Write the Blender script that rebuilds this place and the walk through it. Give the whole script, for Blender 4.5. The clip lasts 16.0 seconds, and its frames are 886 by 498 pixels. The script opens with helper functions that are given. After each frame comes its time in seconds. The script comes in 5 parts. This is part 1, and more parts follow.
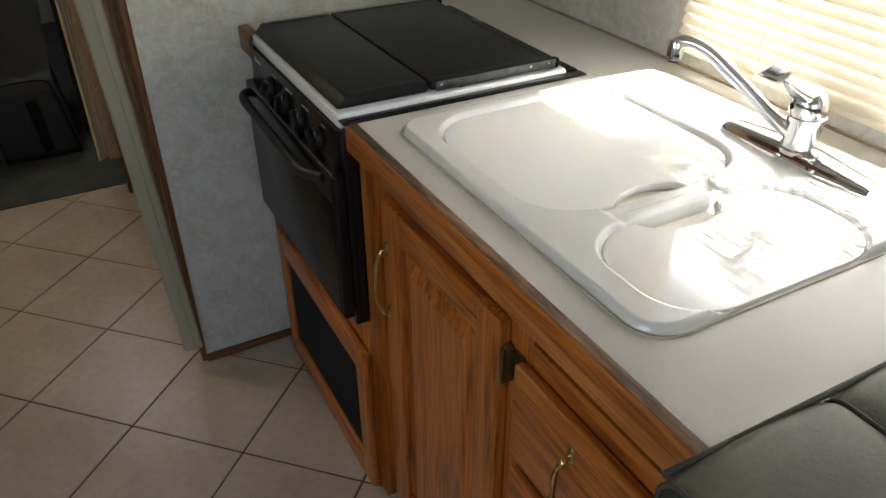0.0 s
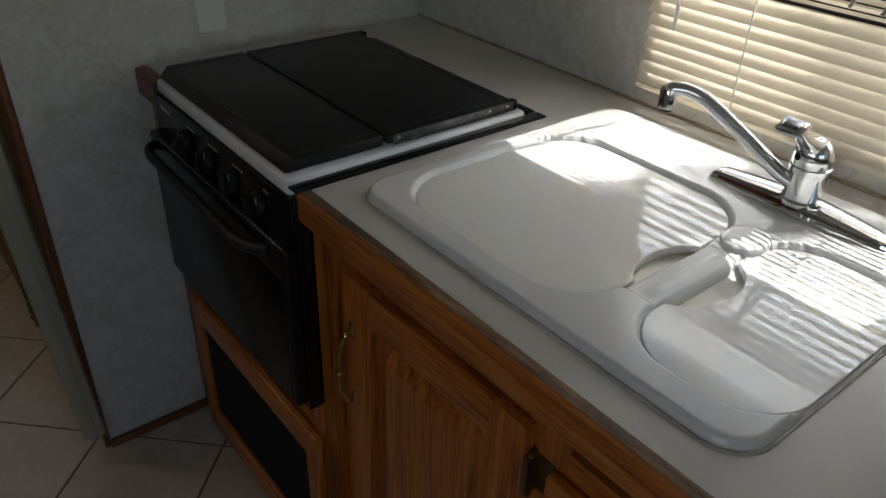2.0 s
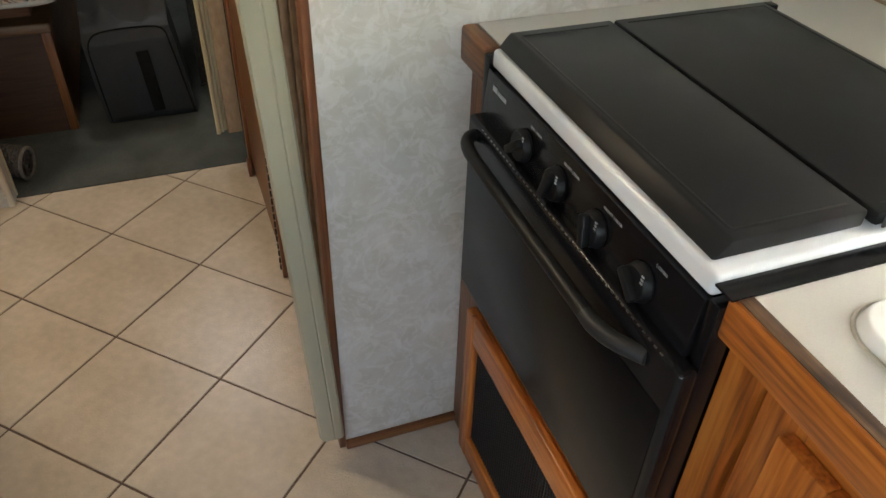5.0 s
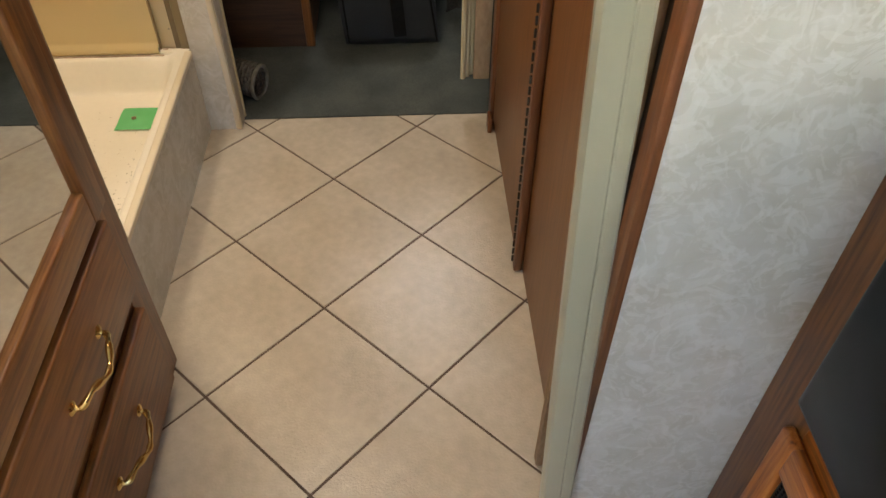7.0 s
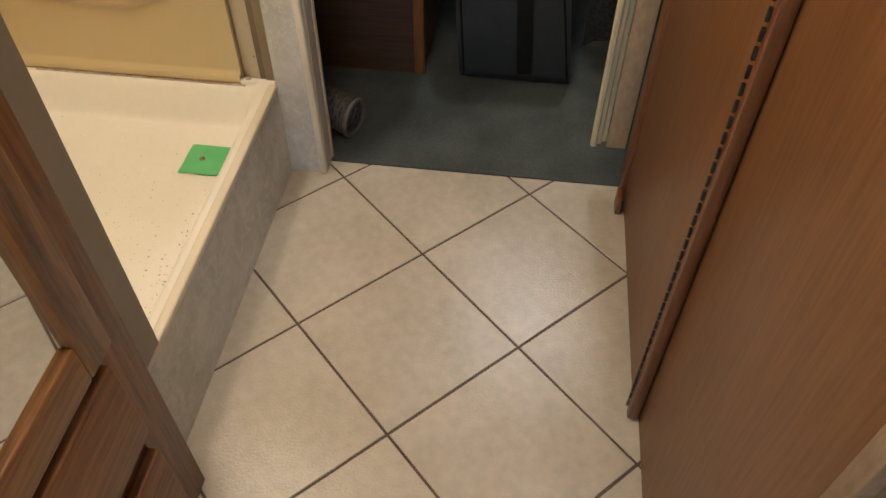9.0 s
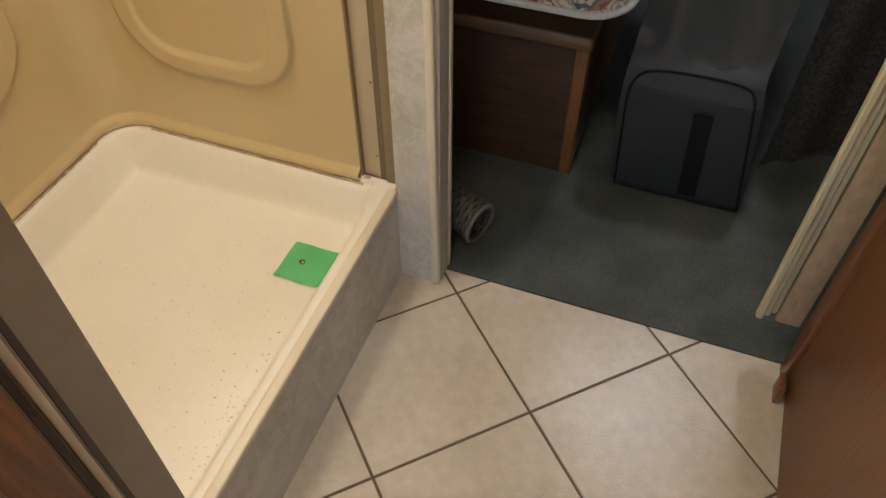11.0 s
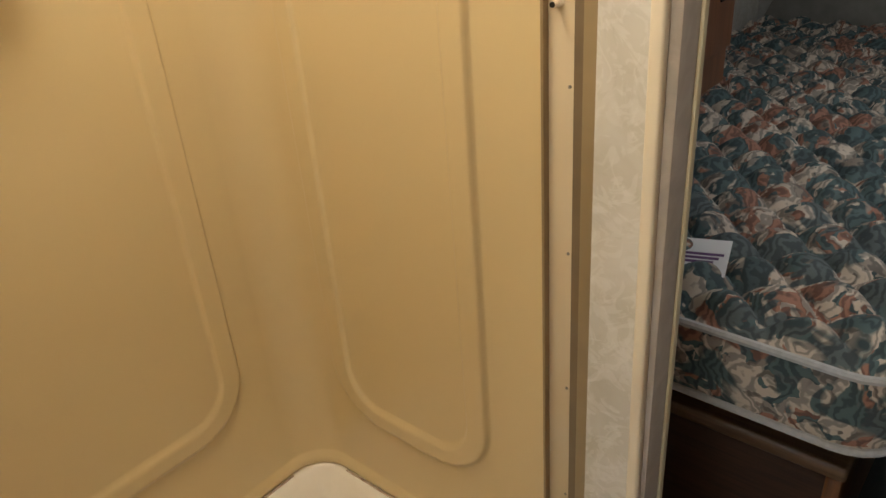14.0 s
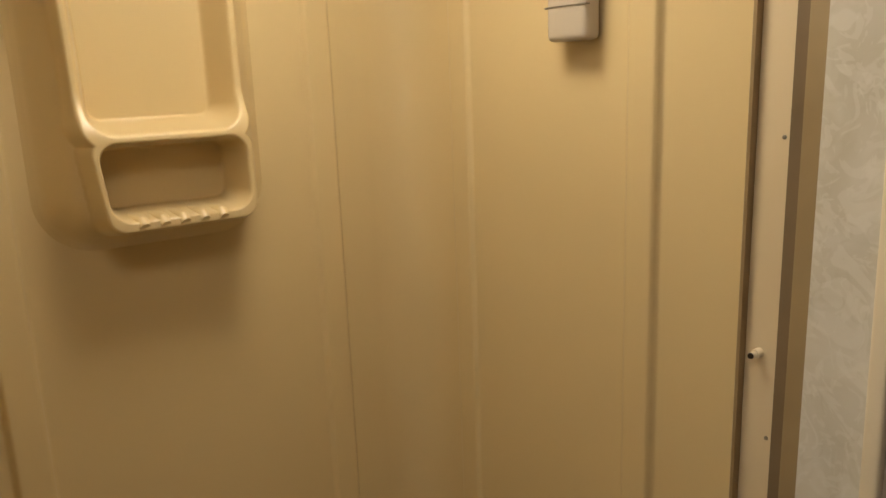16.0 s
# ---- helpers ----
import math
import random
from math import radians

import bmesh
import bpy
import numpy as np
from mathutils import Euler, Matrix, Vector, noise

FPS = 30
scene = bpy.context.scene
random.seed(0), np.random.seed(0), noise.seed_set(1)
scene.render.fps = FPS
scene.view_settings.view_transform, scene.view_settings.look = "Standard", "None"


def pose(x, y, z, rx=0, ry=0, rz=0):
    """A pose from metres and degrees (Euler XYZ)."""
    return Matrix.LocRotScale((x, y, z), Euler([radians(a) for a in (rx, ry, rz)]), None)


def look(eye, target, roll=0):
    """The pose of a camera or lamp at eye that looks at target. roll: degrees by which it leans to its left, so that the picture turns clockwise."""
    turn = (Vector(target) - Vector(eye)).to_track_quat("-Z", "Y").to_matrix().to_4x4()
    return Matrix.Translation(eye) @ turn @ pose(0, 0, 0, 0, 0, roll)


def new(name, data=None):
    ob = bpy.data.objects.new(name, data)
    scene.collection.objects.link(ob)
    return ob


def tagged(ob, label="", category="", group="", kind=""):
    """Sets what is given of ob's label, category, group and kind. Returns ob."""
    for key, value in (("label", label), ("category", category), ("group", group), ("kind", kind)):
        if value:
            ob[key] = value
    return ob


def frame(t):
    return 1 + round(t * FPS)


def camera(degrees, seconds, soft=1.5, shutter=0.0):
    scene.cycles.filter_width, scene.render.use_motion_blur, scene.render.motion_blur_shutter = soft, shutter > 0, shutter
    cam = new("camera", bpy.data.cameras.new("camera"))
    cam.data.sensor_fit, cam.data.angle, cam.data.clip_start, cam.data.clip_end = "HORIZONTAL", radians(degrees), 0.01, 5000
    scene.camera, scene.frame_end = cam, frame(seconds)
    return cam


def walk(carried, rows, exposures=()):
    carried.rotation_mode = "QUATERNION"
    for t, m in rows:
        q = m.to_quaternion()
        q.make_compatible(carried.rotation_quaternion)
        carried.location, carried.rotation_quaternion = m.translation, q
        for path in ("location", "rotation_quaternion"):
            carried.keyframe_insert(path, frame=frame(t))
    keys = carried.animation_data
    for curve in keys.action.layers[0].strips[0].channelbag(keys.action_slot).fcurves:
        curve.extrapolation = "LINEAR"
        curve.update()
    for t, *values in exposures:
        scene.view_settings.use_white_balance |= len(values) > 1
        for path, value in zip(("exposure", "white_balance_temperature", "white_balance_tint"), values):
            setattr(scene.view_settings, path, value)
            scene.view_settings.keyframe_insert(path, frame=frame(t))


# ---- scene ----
cam = camera(60.9, 16.0)
METRES, EYE, TILT, LEAN, TURN = 2.5, 1.428, 0.0, 0.0, -28.1
ROWS = [
    (0.0, 0.0, 0.0, 0.0, -0.13, -33.16, 0.19),
    (0.5, -0.0253, 0.0283, 0.0025, -6.29, -32.16, -0.2),
    (1.0, -0.0442, 0.0384, 0.0044, -10.44, -32.57, -1.68),
    (1.5, -0.0514, 0.0502, 0.0049, -11.14, -31.75, -1.94),
    (2.0, -0.0577, 0.0785, 0.0009, -10.32, -32.5, -1.87),
    (2.5, -0.0637, 0.1117, 0.0021, -8.09, -32.5, -2.41),
    (3.0, -0.0693, 0.1354, -0.0002, -3.4, -31.32, -1.14),
    (3.5, -0.0767, 0.1532, -0.0043, 0.17, -32.11, -1.01),
    (6.0, -0.1883, 0.3322, -0.0492, 16.19, -43.41, -0.98),
    (6.5, -0.2072, 0.361, -0.0544, 21.74, -44.95, -0.27),
    (7.0, -0.2459, 0.3917, -0.0556, 25.1, -45.64, -0.28),
    (7.5, -0.2803, 0.4131, -0.0593, 25.46, -46.15, -1.67),
    (8.0, -0.2983, 0.4467, -0.0654, 26.92, -47.61, -2.46),
    (8.5, -0.3186, 0.5071, -0.0729, 29.95, -48.54, -0.71),
    (9.0, -0.3372, 0.5441, -0.0736, 35.39, -48.15, -0.25),
    (11.5, -0.4567, 0.6801, -0.0597, 51.9, -48.08, 0.99),
    (12.0, -0.4718, 0.6967, -0.0501, 56.29, -44.15, 1.33),
    (12.5, -0.486, 0.7045, -0.0418, 60.2, -40.37, 1.05),
    (13.0, -0.4969, 0.7155, -0.0414, 62.7, -38.83, 1.87),
    (13.5, -0.5028, 0.7272, -0.0321, 65.78, -34.93, 4.33),
    (14.0, -0.5006, 0.7328, -0.0186, 67.87, -28.66, 3.99),
    (14.5, -0.5058, 0.7293, -0.0083, 70.73, -25.28, 3.39),
    (15.0, -0.5117, 0.7215, 0.0088, 74.96, -18.56, 2.68),
    (15.5, -0.5192, 0.724, 0.0203, 78.65, -14.95, 2.62),
    (16.0, -0.5251, 0.7272, 0.0312, 80.31, -12.58, 2.1),
]
EXPOSURES = [(t, stops, kelvin, 10) for t, stops, kelvin in [
    (0.0, 2.20, 6750), (0.5, 1.56, 6500), (1.0, 1.18, 6400), (1.5, 0.85, 6350), (2.0, 0.72, 6350), (2.5, 0.78, 6350), (3.0, 1.0, 6300), (3.5, 1.40, 6350), (3.7, 1.55, 6450),
    (5.8, 3.96, 7000), (6.5, 3.76, 6950), (7.0, 3.70, 6950), (9.0, 3.68, 6650), (11.5, 3.62, 6300), (12.5, 3.62, 6200), (13.0, 3.55, 6250), (14.0, 3.32, 6600), (14.5, 3.1, 6800), (15.0, 2.72, 6850), (16.0, 2.42, 6850)]]
walk(cam, [(t, pose(0, 0, EYE, TILT, LEAN, TURN) @ pose(METRES * x, METRES * y, METRES * z, 90 + pitch, roll, yaw)) for t, x, y, z, yaw, pitch, roll in ROWS], EXPOSURES)

# ---- world, sun and lamps ----
SUN_ELEV, SUN_AZ = 60.0, 8.0     # degrees above the horizon; degrees from +x towards -y
world = bpy.data.worlds.new("sky")
scene.world = world
world.use_nodes = True
wn = world.node_tree
sky = wn.nodes.new("ShaderNodeTexSky")
sky.sky_type = "NISHITA"
sky.sun_disc = False
sky.sun_elevation, sky.sun_rotation = radians(SUN_ELEV), radians(90 + SUN_AZ)
wn.links.new(sky.outputs[0], wn.nodes["Background"].inputs[0])
wn.nodes["Background"].inputs[1].default_value = 0.15

sun = new("sun", bpy.data.lights.new("sun", "SUN"))
sun.data.energy, sun.data.angle, sun.data.color = 5.0, radians(0.5), (1.0, 0.97, 0.92)
sun_dir = Vector((math.cos(radians(SUN_ELEV)) * math.cos(radians(SUN_AZ)), -math.cos(radians(SUN_ELEV)) * math.sin(radians(SUN_AZ)), math.sin(radians(SUN_ELEV))))
sun.matrix_world = look(Vector((0.8, 0.7, 0.9)) + sun_dir * 6, (0.8, 0.7, 0.9))


def area(name, eye, target, w, h, watts, colour):
    ob = new(name, bpy.data.lights.new(name, "AREA"))
    ob.data.shape, ob.data.size, ob.data.size_y, ob.data.energy, ob.data.color = "RECTANGLE", w, h, watts, colour
    ob.matrix_world = look(eye, target)
    return ob


# Three added fill lamps, set in unseen openings in place of sky light.
area("west_fill_light", (-1.30, -0.35, 1.32), (0, -0.30, 1.25), 1.05, 0.5, 1.2, (0.92, 0.95, 1.0))
area("dinette_fill_light", (1.09, -0.34, 1.26), (0, -0.30, 1.22), 0.80, 0.5, 0.15, (0.88, 0.95, 1.0))
area("front_fill_light", (-0.1, -2.40, 1.35), (-0.1, 0, 1.2), 1.7, 0.75, 0.07, (0.86, 0.95, 1.0))
area("bedroom_vent_light", (-0.02, 3.95, 1.945), (-0.02, 3.95, 0), 0.16, 0.26, 0.72, (0.95, 0.98, 1.0))
area("shower_lamp_light", (-0.93, 2.60, 1.925), (-0.93, 2.60, 0), 0.2, 0.2, 0.66, (1.0, 0.86, 0.66))
# Added fill, out of view, that lifts the wardrobe's shadow on the floor.
area("passage_fill_light", (-0.42, 2.20, 1.930), (-0.42, 2.20, 0), 0.22, 0.22, 0.66, (1.0, 0.85, 0.65))


# ---- materials ----
def material(name, c1, c2, scale=6.0, rough=0.5, metal=0.0, stretch=(1, 1, 1), bump=0.0, bscale=60.0, c3=None, fine=0.0, fscale=80.0,
             distort=0.0, coat=0.0, lo=0.33, hi=0.67, rvar=0.08, rand=0.0, trans=0.0, bdist=0.001):
    """A procedural surface: broad blotches of c1 and c2, a fine grain, uneven gloss and relief."""
    m = bpy.data.materials.new(name)
    m.use_nodes = True
    nt = m.node_tree
    N, L = nt.nodes.new, nt.links.new
    bs = nt.nodes["Principled BSDF"]
    tc, mp = N("ShaderNodeTexCoord"), N("ShaderNodeMapping")
    mp.inputs["Scale"].default_value = stretch
    L(tc.outputs["Object"], mp.inputs[0])
    n1 = N("ShaderNodeTexNoise")
    n1.inputs["Scale"].default_value, n1.inputs["Detail"].default_value, n1.inputs["Distortion"].default_value = scale, 5, distort
    L(mp.outputs[0], n1.inputs["Vector"])
    ramp = N("ShaderNodeValToRGB")
    ramp.color_ramp.elements[0].position, ramp.color_ramp.elements[1].position = lo, hi
    ramp.color_ramp.elements[0].color, ramp.color_ramp.elements[1].color = (*c1, 1), (*c2, 1)
    if c3:
        e = ramp.color_ramp.elements.new((lo + hi) / 2)
        e.color = (*c3, 1)
    L(n1.outputs["Fac"], ramp.inputs[0])
    out = ramp.outputs[0]
    n2 = N("ShaderNodeTexNoise")
    n2.inputs["Scale"].default_value, n2.inputs["Detail"].default_value = fscale, 3
    L(mp.outputs[0], n2.inputs["Vector"])
    if fine:
        r2 = N("ShaderNodeMapRange")
        r2.inputs["From Min"].default_value, r2.inputs["From Max"].default_value = 0.3, 0.7
        r2.inputs["To Min"].default_value, r2.inputs["To Max"].default_value = 1 - fine, 1 + fine * 0.4
        L(n2.outputs["Fac"], r2.inputs[0])
        mx = N("ShaderNodeMix")
        mx.data_type, mx.blend_type = "RGBA", "MULTIPLY"
        mx.inputs["Factor"].default_value = 1
        L(out, mx.inputs["A"])
        L(r2.outputs[0], mx.inputs["B"])
        out = mx.outputs["Result"]
    if rand:
        oi, r3 = N("ShaderNodeObjectInfo"), N("ShaderNodeMapRange")
        r3.inputs["To Min"].default_value, r3.inputs["To Max"].default_value = 1 - rand, 1 + rand
        L(oi.outputs["Random"], r3.inputs[0])
        mx = N("ShaderNodeMix")
        mx.data_type, mx.blend_type = "RGBA", "MULTIPLY"
        mx.inputs["Factor"].default_value = 1
        L(out, mx.inputs["A"])
        L(r3.outputs[0], mx.inputs["B"])
        out = mx.outputs["Result"]
    L(out, bs.inputs["Base Color"])
    rr = N("ShaderNodeMapRange")
    rr.inputs["To Min"].default_value, rr.inputs["To Max"].default_value = max(0.02, rough - rvar), min(1, rough + rvar)
    L(n1.outputs["Fac"], rr.inputs[0])
    L(rr.outputs[0], bs.inputs["Roughness"])
    bs.inputs["Metallic"].default_value = metal
    bs.inputs["Coat Weight"].default_value = coat
    bs.inputs["Coat Roughness"].default_value = 0.15
    if bump:
        n3, b = N("ShaderNodeTexNoise"), N("ShaderNodeBump")
        n3.inputs["Scale"].default_value, n3.inputs["Detail"].default_value = bscale, 4
        L(mp.outputs[0], n3.inputs["Vector"])
        L(n3.outputs["Fac"], b.inputs["Height"])
        b.inputs["Strength"].default_value, b.inputs["Distance"].default_value = bump, bdist
        L(b.outputs[0], bs.inputs["Normal"])
    if trans:
        bs.inputs["Transmission Weight"].default_value = 0.0
        tl, ms = N("ShaderNodeBsdfTranslucent"), N("ShaderNodeMixShader")
        L(out, tl.inputs[0])
        ms.inputs[0].default_value = trans
        L(bs.outputs[0], ms.inputs[1])
        L(tl.outputs[0], ms.inputs[2])
        L(ms.outputs[0], nt.nodes["Material Output"].inputs[0])
    return m


def wood(name, dark, mid, light, axis, rough=0.38, coat=0.25, ring=9.0, band=0.045):
    """Stained oak with long grain along an axis, open pores and cathedral bands."""
    s = [1.0, 1.0, 1.0]
    s["xyz".index(axis)] = 0.06
    m = bpy.data.materials.new(name)
    m.use_nodes = True
    nt = m.node_tree
    N, L = nt.nodes.new, nt.links.new
    bs = nt.nodes["Principled BSDF"]
    tc, mp = N("ShaderNodeTexCoord"), N("ShaderNodeMapping")
    mp.inputs["Scale"].default_value = s
    L(tc.outputs["Object"], mp.inputs[0])
    n1 = N("ShaderNodeTexNoise")
    n1.inputs["Scale"].default_value, n1.inputs["Detail"].default_value, n1.inputs["Distortion"].default_value = ring, 2.0, 0.6
    L(mp.outputs[0], n1.inputs["Vector"])
    mul, sn = N("ShaderNodeMath"), N("ShaderNodeMath")
    mul.operation, sn.operation = "MULTIPLY", "SINE"
    mul.inputs[1].default_value = 46.0
    L(n1.outputs["Fac"], mul.inputs[0])
    L(mul.outputs[0], sn.inputs[0])
    n2 = N("ShaderNodeTexNoise")
    n2.inputs["Scale"].default_value, n2.inputs["Detail"].default_value = 170.0, 4.0
    L(mp.outputs[0], n2.inputs["Vector"])
    a1, a2 = N("ShaderNodeMath"), N("ShaderNodeMath")
    a1.operation, a2.operation = "MULTIPLY_ADD", "ADD"
    a1.inputs[1].default_value, a1.inputs[2].default_value = band, 0.0
    L(sn.outputs[0], a1.inputs[0])
    L(a1.outputs[0], a2.inputs[0])
    L(n2.outputs["Fac"], a2.inputs[1])
    ramp = N("ShaderNodeValToRGB")
    e = ramp.color_ramp.elements
    e[0].position, e[1].position = 0.24, 0.72
    e[0].color, e[1].color = (*dark, 1), (*light, 1)
    k = e.new(0.5)
    k.color = (*mid, 1)
    L(a2.outputs[0], ramp.inputs[0])
    L(ramp.outputs[0], bs.inputs["Base Color"])
    b = N("ShaderNodeBump")
    b.inputs["Strength"].default_value, b.inputs["Distance"].default_value = 0.25, 0.0006
    L(a2.outputs[0], b.inputs["Height"])
    L(b.outputs[0], bs.inputs["Normal"])
    bs.inputs["Roughness"].default_value = rough
    bs.inputs["Coat Weight"].default_value, bs.inputs["Coat Roughness"].default_value = coat, 0.22
    return m


OAK = ((0.17, 0.044, 0.008), (0.44, 0.130, 0.020), (0.57, 0.198, 0.037))
# Brown oak of the wardrobe; also a shaded copy of the kitchen oak.
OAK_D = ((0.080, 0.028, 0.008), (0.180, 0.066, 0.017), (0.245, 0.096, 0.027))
oak_z, oak_y, oak_x = (wood("honey_oak_" + a, *OAK, a, band=0.085) for a in "zyx")
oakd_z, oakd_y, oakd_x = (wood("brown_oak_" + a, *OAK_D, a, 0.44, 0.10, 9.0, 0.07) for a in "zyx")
oakf_z, oakf_y = (wood("grained_oak_" + a, (0.07, 0.024, 0.007), (0.175, 0.066, 0.018), (0.26, 0.112, 0.032), a, 0.40, 0.15, 7.0, 0.13) for a in "zy")
panel_wood = wood("plain_wood_panel", (0.145, 0.056, 0.017), (0.19, 0.077, 0.024), (0.225, 0.094, 0.031), "z", 0.46, 0.06, 4.0)
trim_wood = wood("red_brown_trim", (0.10, 0.034, 0.013), (0.17, 0.06, 0.022), (0.22, 0.08, 0.03), "z", 0.4, 0.15)
wallpaper = material("mottled_wallpaper", (0.51, 0.49, 0.43), (0.60, 0.585, 0.545), 9, 0.55, distort=1.4, lo=0.34, hi=0.66,
                     fine=0.05, fscale=9, bump=0.12, bscale=90)


def brushed(m, light, shade_, amount):
    """Adds short feathered brush strokes, pale over the base and a few darker, that fan in changing directions."""
    nt = m.node_tree
    N, L = nt.nodes.new, nt.links.new
    bs = nt.nodes["Principled BSDF"]
    out = bs.inputs["Base Color"].links[0].from_socket
    tc = N("ShaderNodeTexCoord")
    for seed, scale, colour, lo, hi, top in ((0.0, 26.0, light, 0.52, 0.57, amount), (7.3, 34.0, shade_, 0.57, 0.63, amount * 0.55), (3.1, 44.0, light, 0.54, 0.58, amount * 0.8)):
        mp, warp, add, n = N("ShaderNodeMapping"), N("ShaderNodeTexNoise"), N("ShaderNodeMix"), N("ShaderNodeTexNoise")
        mp.inputs["Location"].default_value = (seed, seed * 2, seed * 3)
        L(tc.outputs["Object"], mp.inputs[0])
        warp.inputs["Scale"].default_value, warp.inputs["Detail"].default_value = 11.0, 1.0
        L(mp.outputs[0], warp.inputs["Vector"])
        add.data_type, add.blend_type = "RGBA", "LINEAR_LIGHT"
        add.inputs["Factor"].default_value = 0.085
        L(mp.outputs[0], add.inputs["A"])
        L(warp.outputs["Color"], add.inputs["B"])
        n.inputs["Scale"].default_value, n.inputs["Detail"].default_value, n.inputs["Roughness"].default_value = scale, 2.0, 0.62
        n.inputs["Distortion"].default_value = 0.9
        L(add.outputs["Result"], n.inputs["Vector"])
        r, mx = N("ShaderNodeMapRange"), N("ShaderNodeMix")
        r.inputs["From Min"].default_value, r.inputs["From Max"].default_value, r.inputs["To Max"].default_value = lo, hi, top
        mx.data_type = "RGBA"
        mx.inputs["B"].default_value = (*colour, 1)
        L(n.outputs["Fac"], r.inputs[0])
        L(r.outputs[0], mx.inputs["Factor"])
        L(out, mx.inputs["A"])
        out = mx.outputs["Result"]
    L(out, bs.inputs["Base Color"])


brushed(wallpaper, (0.69, 0.68, 0.65), (0.46, 0.435, 0.375), 0.40)
tile_mat = material("beige_vinyl_tile", (0.49, 0.42, 0.335), (0.57, 0.50, 0.41), 5, 0.18, fine=0.10, fscale=38, bump=0.8, bscale=190, rand=0.035, rvar=0.06, distort=0.6)
grout = material("brown_grout", (0.085, 0.055, 0.04), (0.12, 0.082, 0.06), 30, 0.8)
carpet_mat = material("teal_grey_carpet", (0.066, 0.075, 0.070), (0.115, 0.127, 0.118), 7, 0.95, fine=0.45, fscale=420, bump=1.0, bscale=480, bdist=0.004)
laminate = material("pale_laminate", (0.55, 0.535, 0.49), (0.59, 0.575, 0.53), 5, 0.34, rvar=0.03, fine=0.05, fscale=500, bump=0.06, bscale=240)
sink_white = material("white_sink_acrylic", (0.74, 0.74, 0.72), (0.78, 0.78, 0.76), 5, 0.13, coat=0.3, rvar=0.03)
almond = material("almond_fibreglass", (0.60, 0.48, 0.27), (0.64, 0.515, 0.295), 2.2, 0.32, rvar=0.03, lo=0.15, hi=0.85, bump=0.05, bscale=18, coat=0.15)
almond_light = material("almond_metal_trim", (0.60, 0.50, 0.34), (0.64, 0.54, 0.38), 4, 0.38)
pan_white = material("white_shower_pan", (0.80, 0.765, 0.69), (0.84, 0.805, 0.73), 4, 0.36, rvar=0.03, fine=0.02, fscale=70, bump=0.08, bscale=300)
pan_cream = material("cream_curb_edge", (0.68, 0.61, 0.48), (0.73, 0.66, 0.53), 6, 0.35)
vinyl_sage = material("sage_vinyl_profile", (0.33, 0.315, 0.225), (0.38, 0.36, 0.262), 3, 0.37, rvar=0.03, stretch=(1, 1, 0.1), coat=0.1)
vinyl_cream = material("cream_vinyl_profile", (0.55, 0.50, 0.33), (0.60, 0.55, 0.375), 3, 0.4)
woven_beige = material("woven_beige_strip", (0.33, 0.24, 0.15), (0.43, 0.325, 0.21), 90, 0.7, stretch=(1, 1, 0.4), bump=0.3, bscale=200)
black_enamel = material("black_enamel", (0.006, 0.006, 0.007), (0.009, 0.009, 0.010), 9, 0.24, fine=0.1, fscale=300, bump=0.03, bscale=200)
black_matte = material("black_plastic", (0.006, 0.006, 0.0065), (0.010, 0.010, 0.0105), 12, 0.42)
slate_plastic = material("worn_slate_plastic", (0.010, 0.0112, 0.0125), (0.016, 0.018, 0.020), 20, 0.5)
black_cover = material("dull_black_cover", (0.008, 0.008, 0.0085), (0.012, 0.012, 0.0125), 9, 0.42, fine=0.1, fscale=300, bump=0.03, bscale=200)
black_glass = material("black_oven_glass", (0.004, 0.004, 0.0045), (0.006, 0.006, 0.0065), 3, 0.26, rvar=0.03)
white_enamel = material("white_enamel", (0.74, 0.75, 0.76), (0.78, 0.79, 0.80), 5, 0.2)
chrome = material("chrome", (0.78, 0.79, 0.80), (0.84, 0.85, 0.86), 4, 0.06, metal=1.0, rvar=0.02)
brass = material("polished_brass", (0.62, 0.44, 0.17), (0.72, 0.53, 0.23), 20, 0.2, metal=1.0)
aged_brass = material("aged_brass", (0.20, 0.16, 0.09), (0.28, 0.225, 0.13), 40, 0.35, metal=1.0)
dark_metal = material("dark_metal", (0.03, 0.028, 0.026), (0.05, 0.047, 0.043), 30, 0.4, metal=0.7)
black_mesh = material("black_mesh", (0.012, 0.012, 0.014), (0.022, 0.022, 0.024), 30, 0.6)
leather = material("olive_grey_leather", (0.085, 0.085, 0.065), (0.115, 0.113, 0.088), 7, 0.42, fine=0.15, fscale=160, bump=0.35, bscale=330)
piping_mat = material("dark_olive_piping", (0.035, 0.033, 0.027), (0.05, 0.048, 0.04), 40, 0.6)
blind_mat = material("cream_blind_slat", (0.77, 0.71, 0.60), (0.81, 0.75, 0.64), 8, 0.4, trans=0.38)
blind_cord = material("white_cord", (0.7, 0.68, 0.62), (0.75, 0.73, 0.67), 60, 0.7)
bag_mat = material("charcoal_nylon", (0.021, 0.0222, 0.0245), (0.031, 0.033, 0.036), 6, 0.55, fine=0.2, fscale=350, bump=0.3, bscale=500)
strap_mat = material("black_webbing", (0.006, 0.006, 0.006), (0.010, 0.010, 0.010), 60, 0.85, bump=0.4, bscale=300)
dark_cloth = material("dark_patterned_cloth", (0.026, 0.025, 0.026), (0.075, 0.07, 0.065), 120, 0.95, bump=0.4, bscale=300)
wicker = material("grey_wicker", (0.05, 0.043, 0.035), (0.13, 0.115, 0.095), 120, 0.75, bump=0.5, bscale=150)
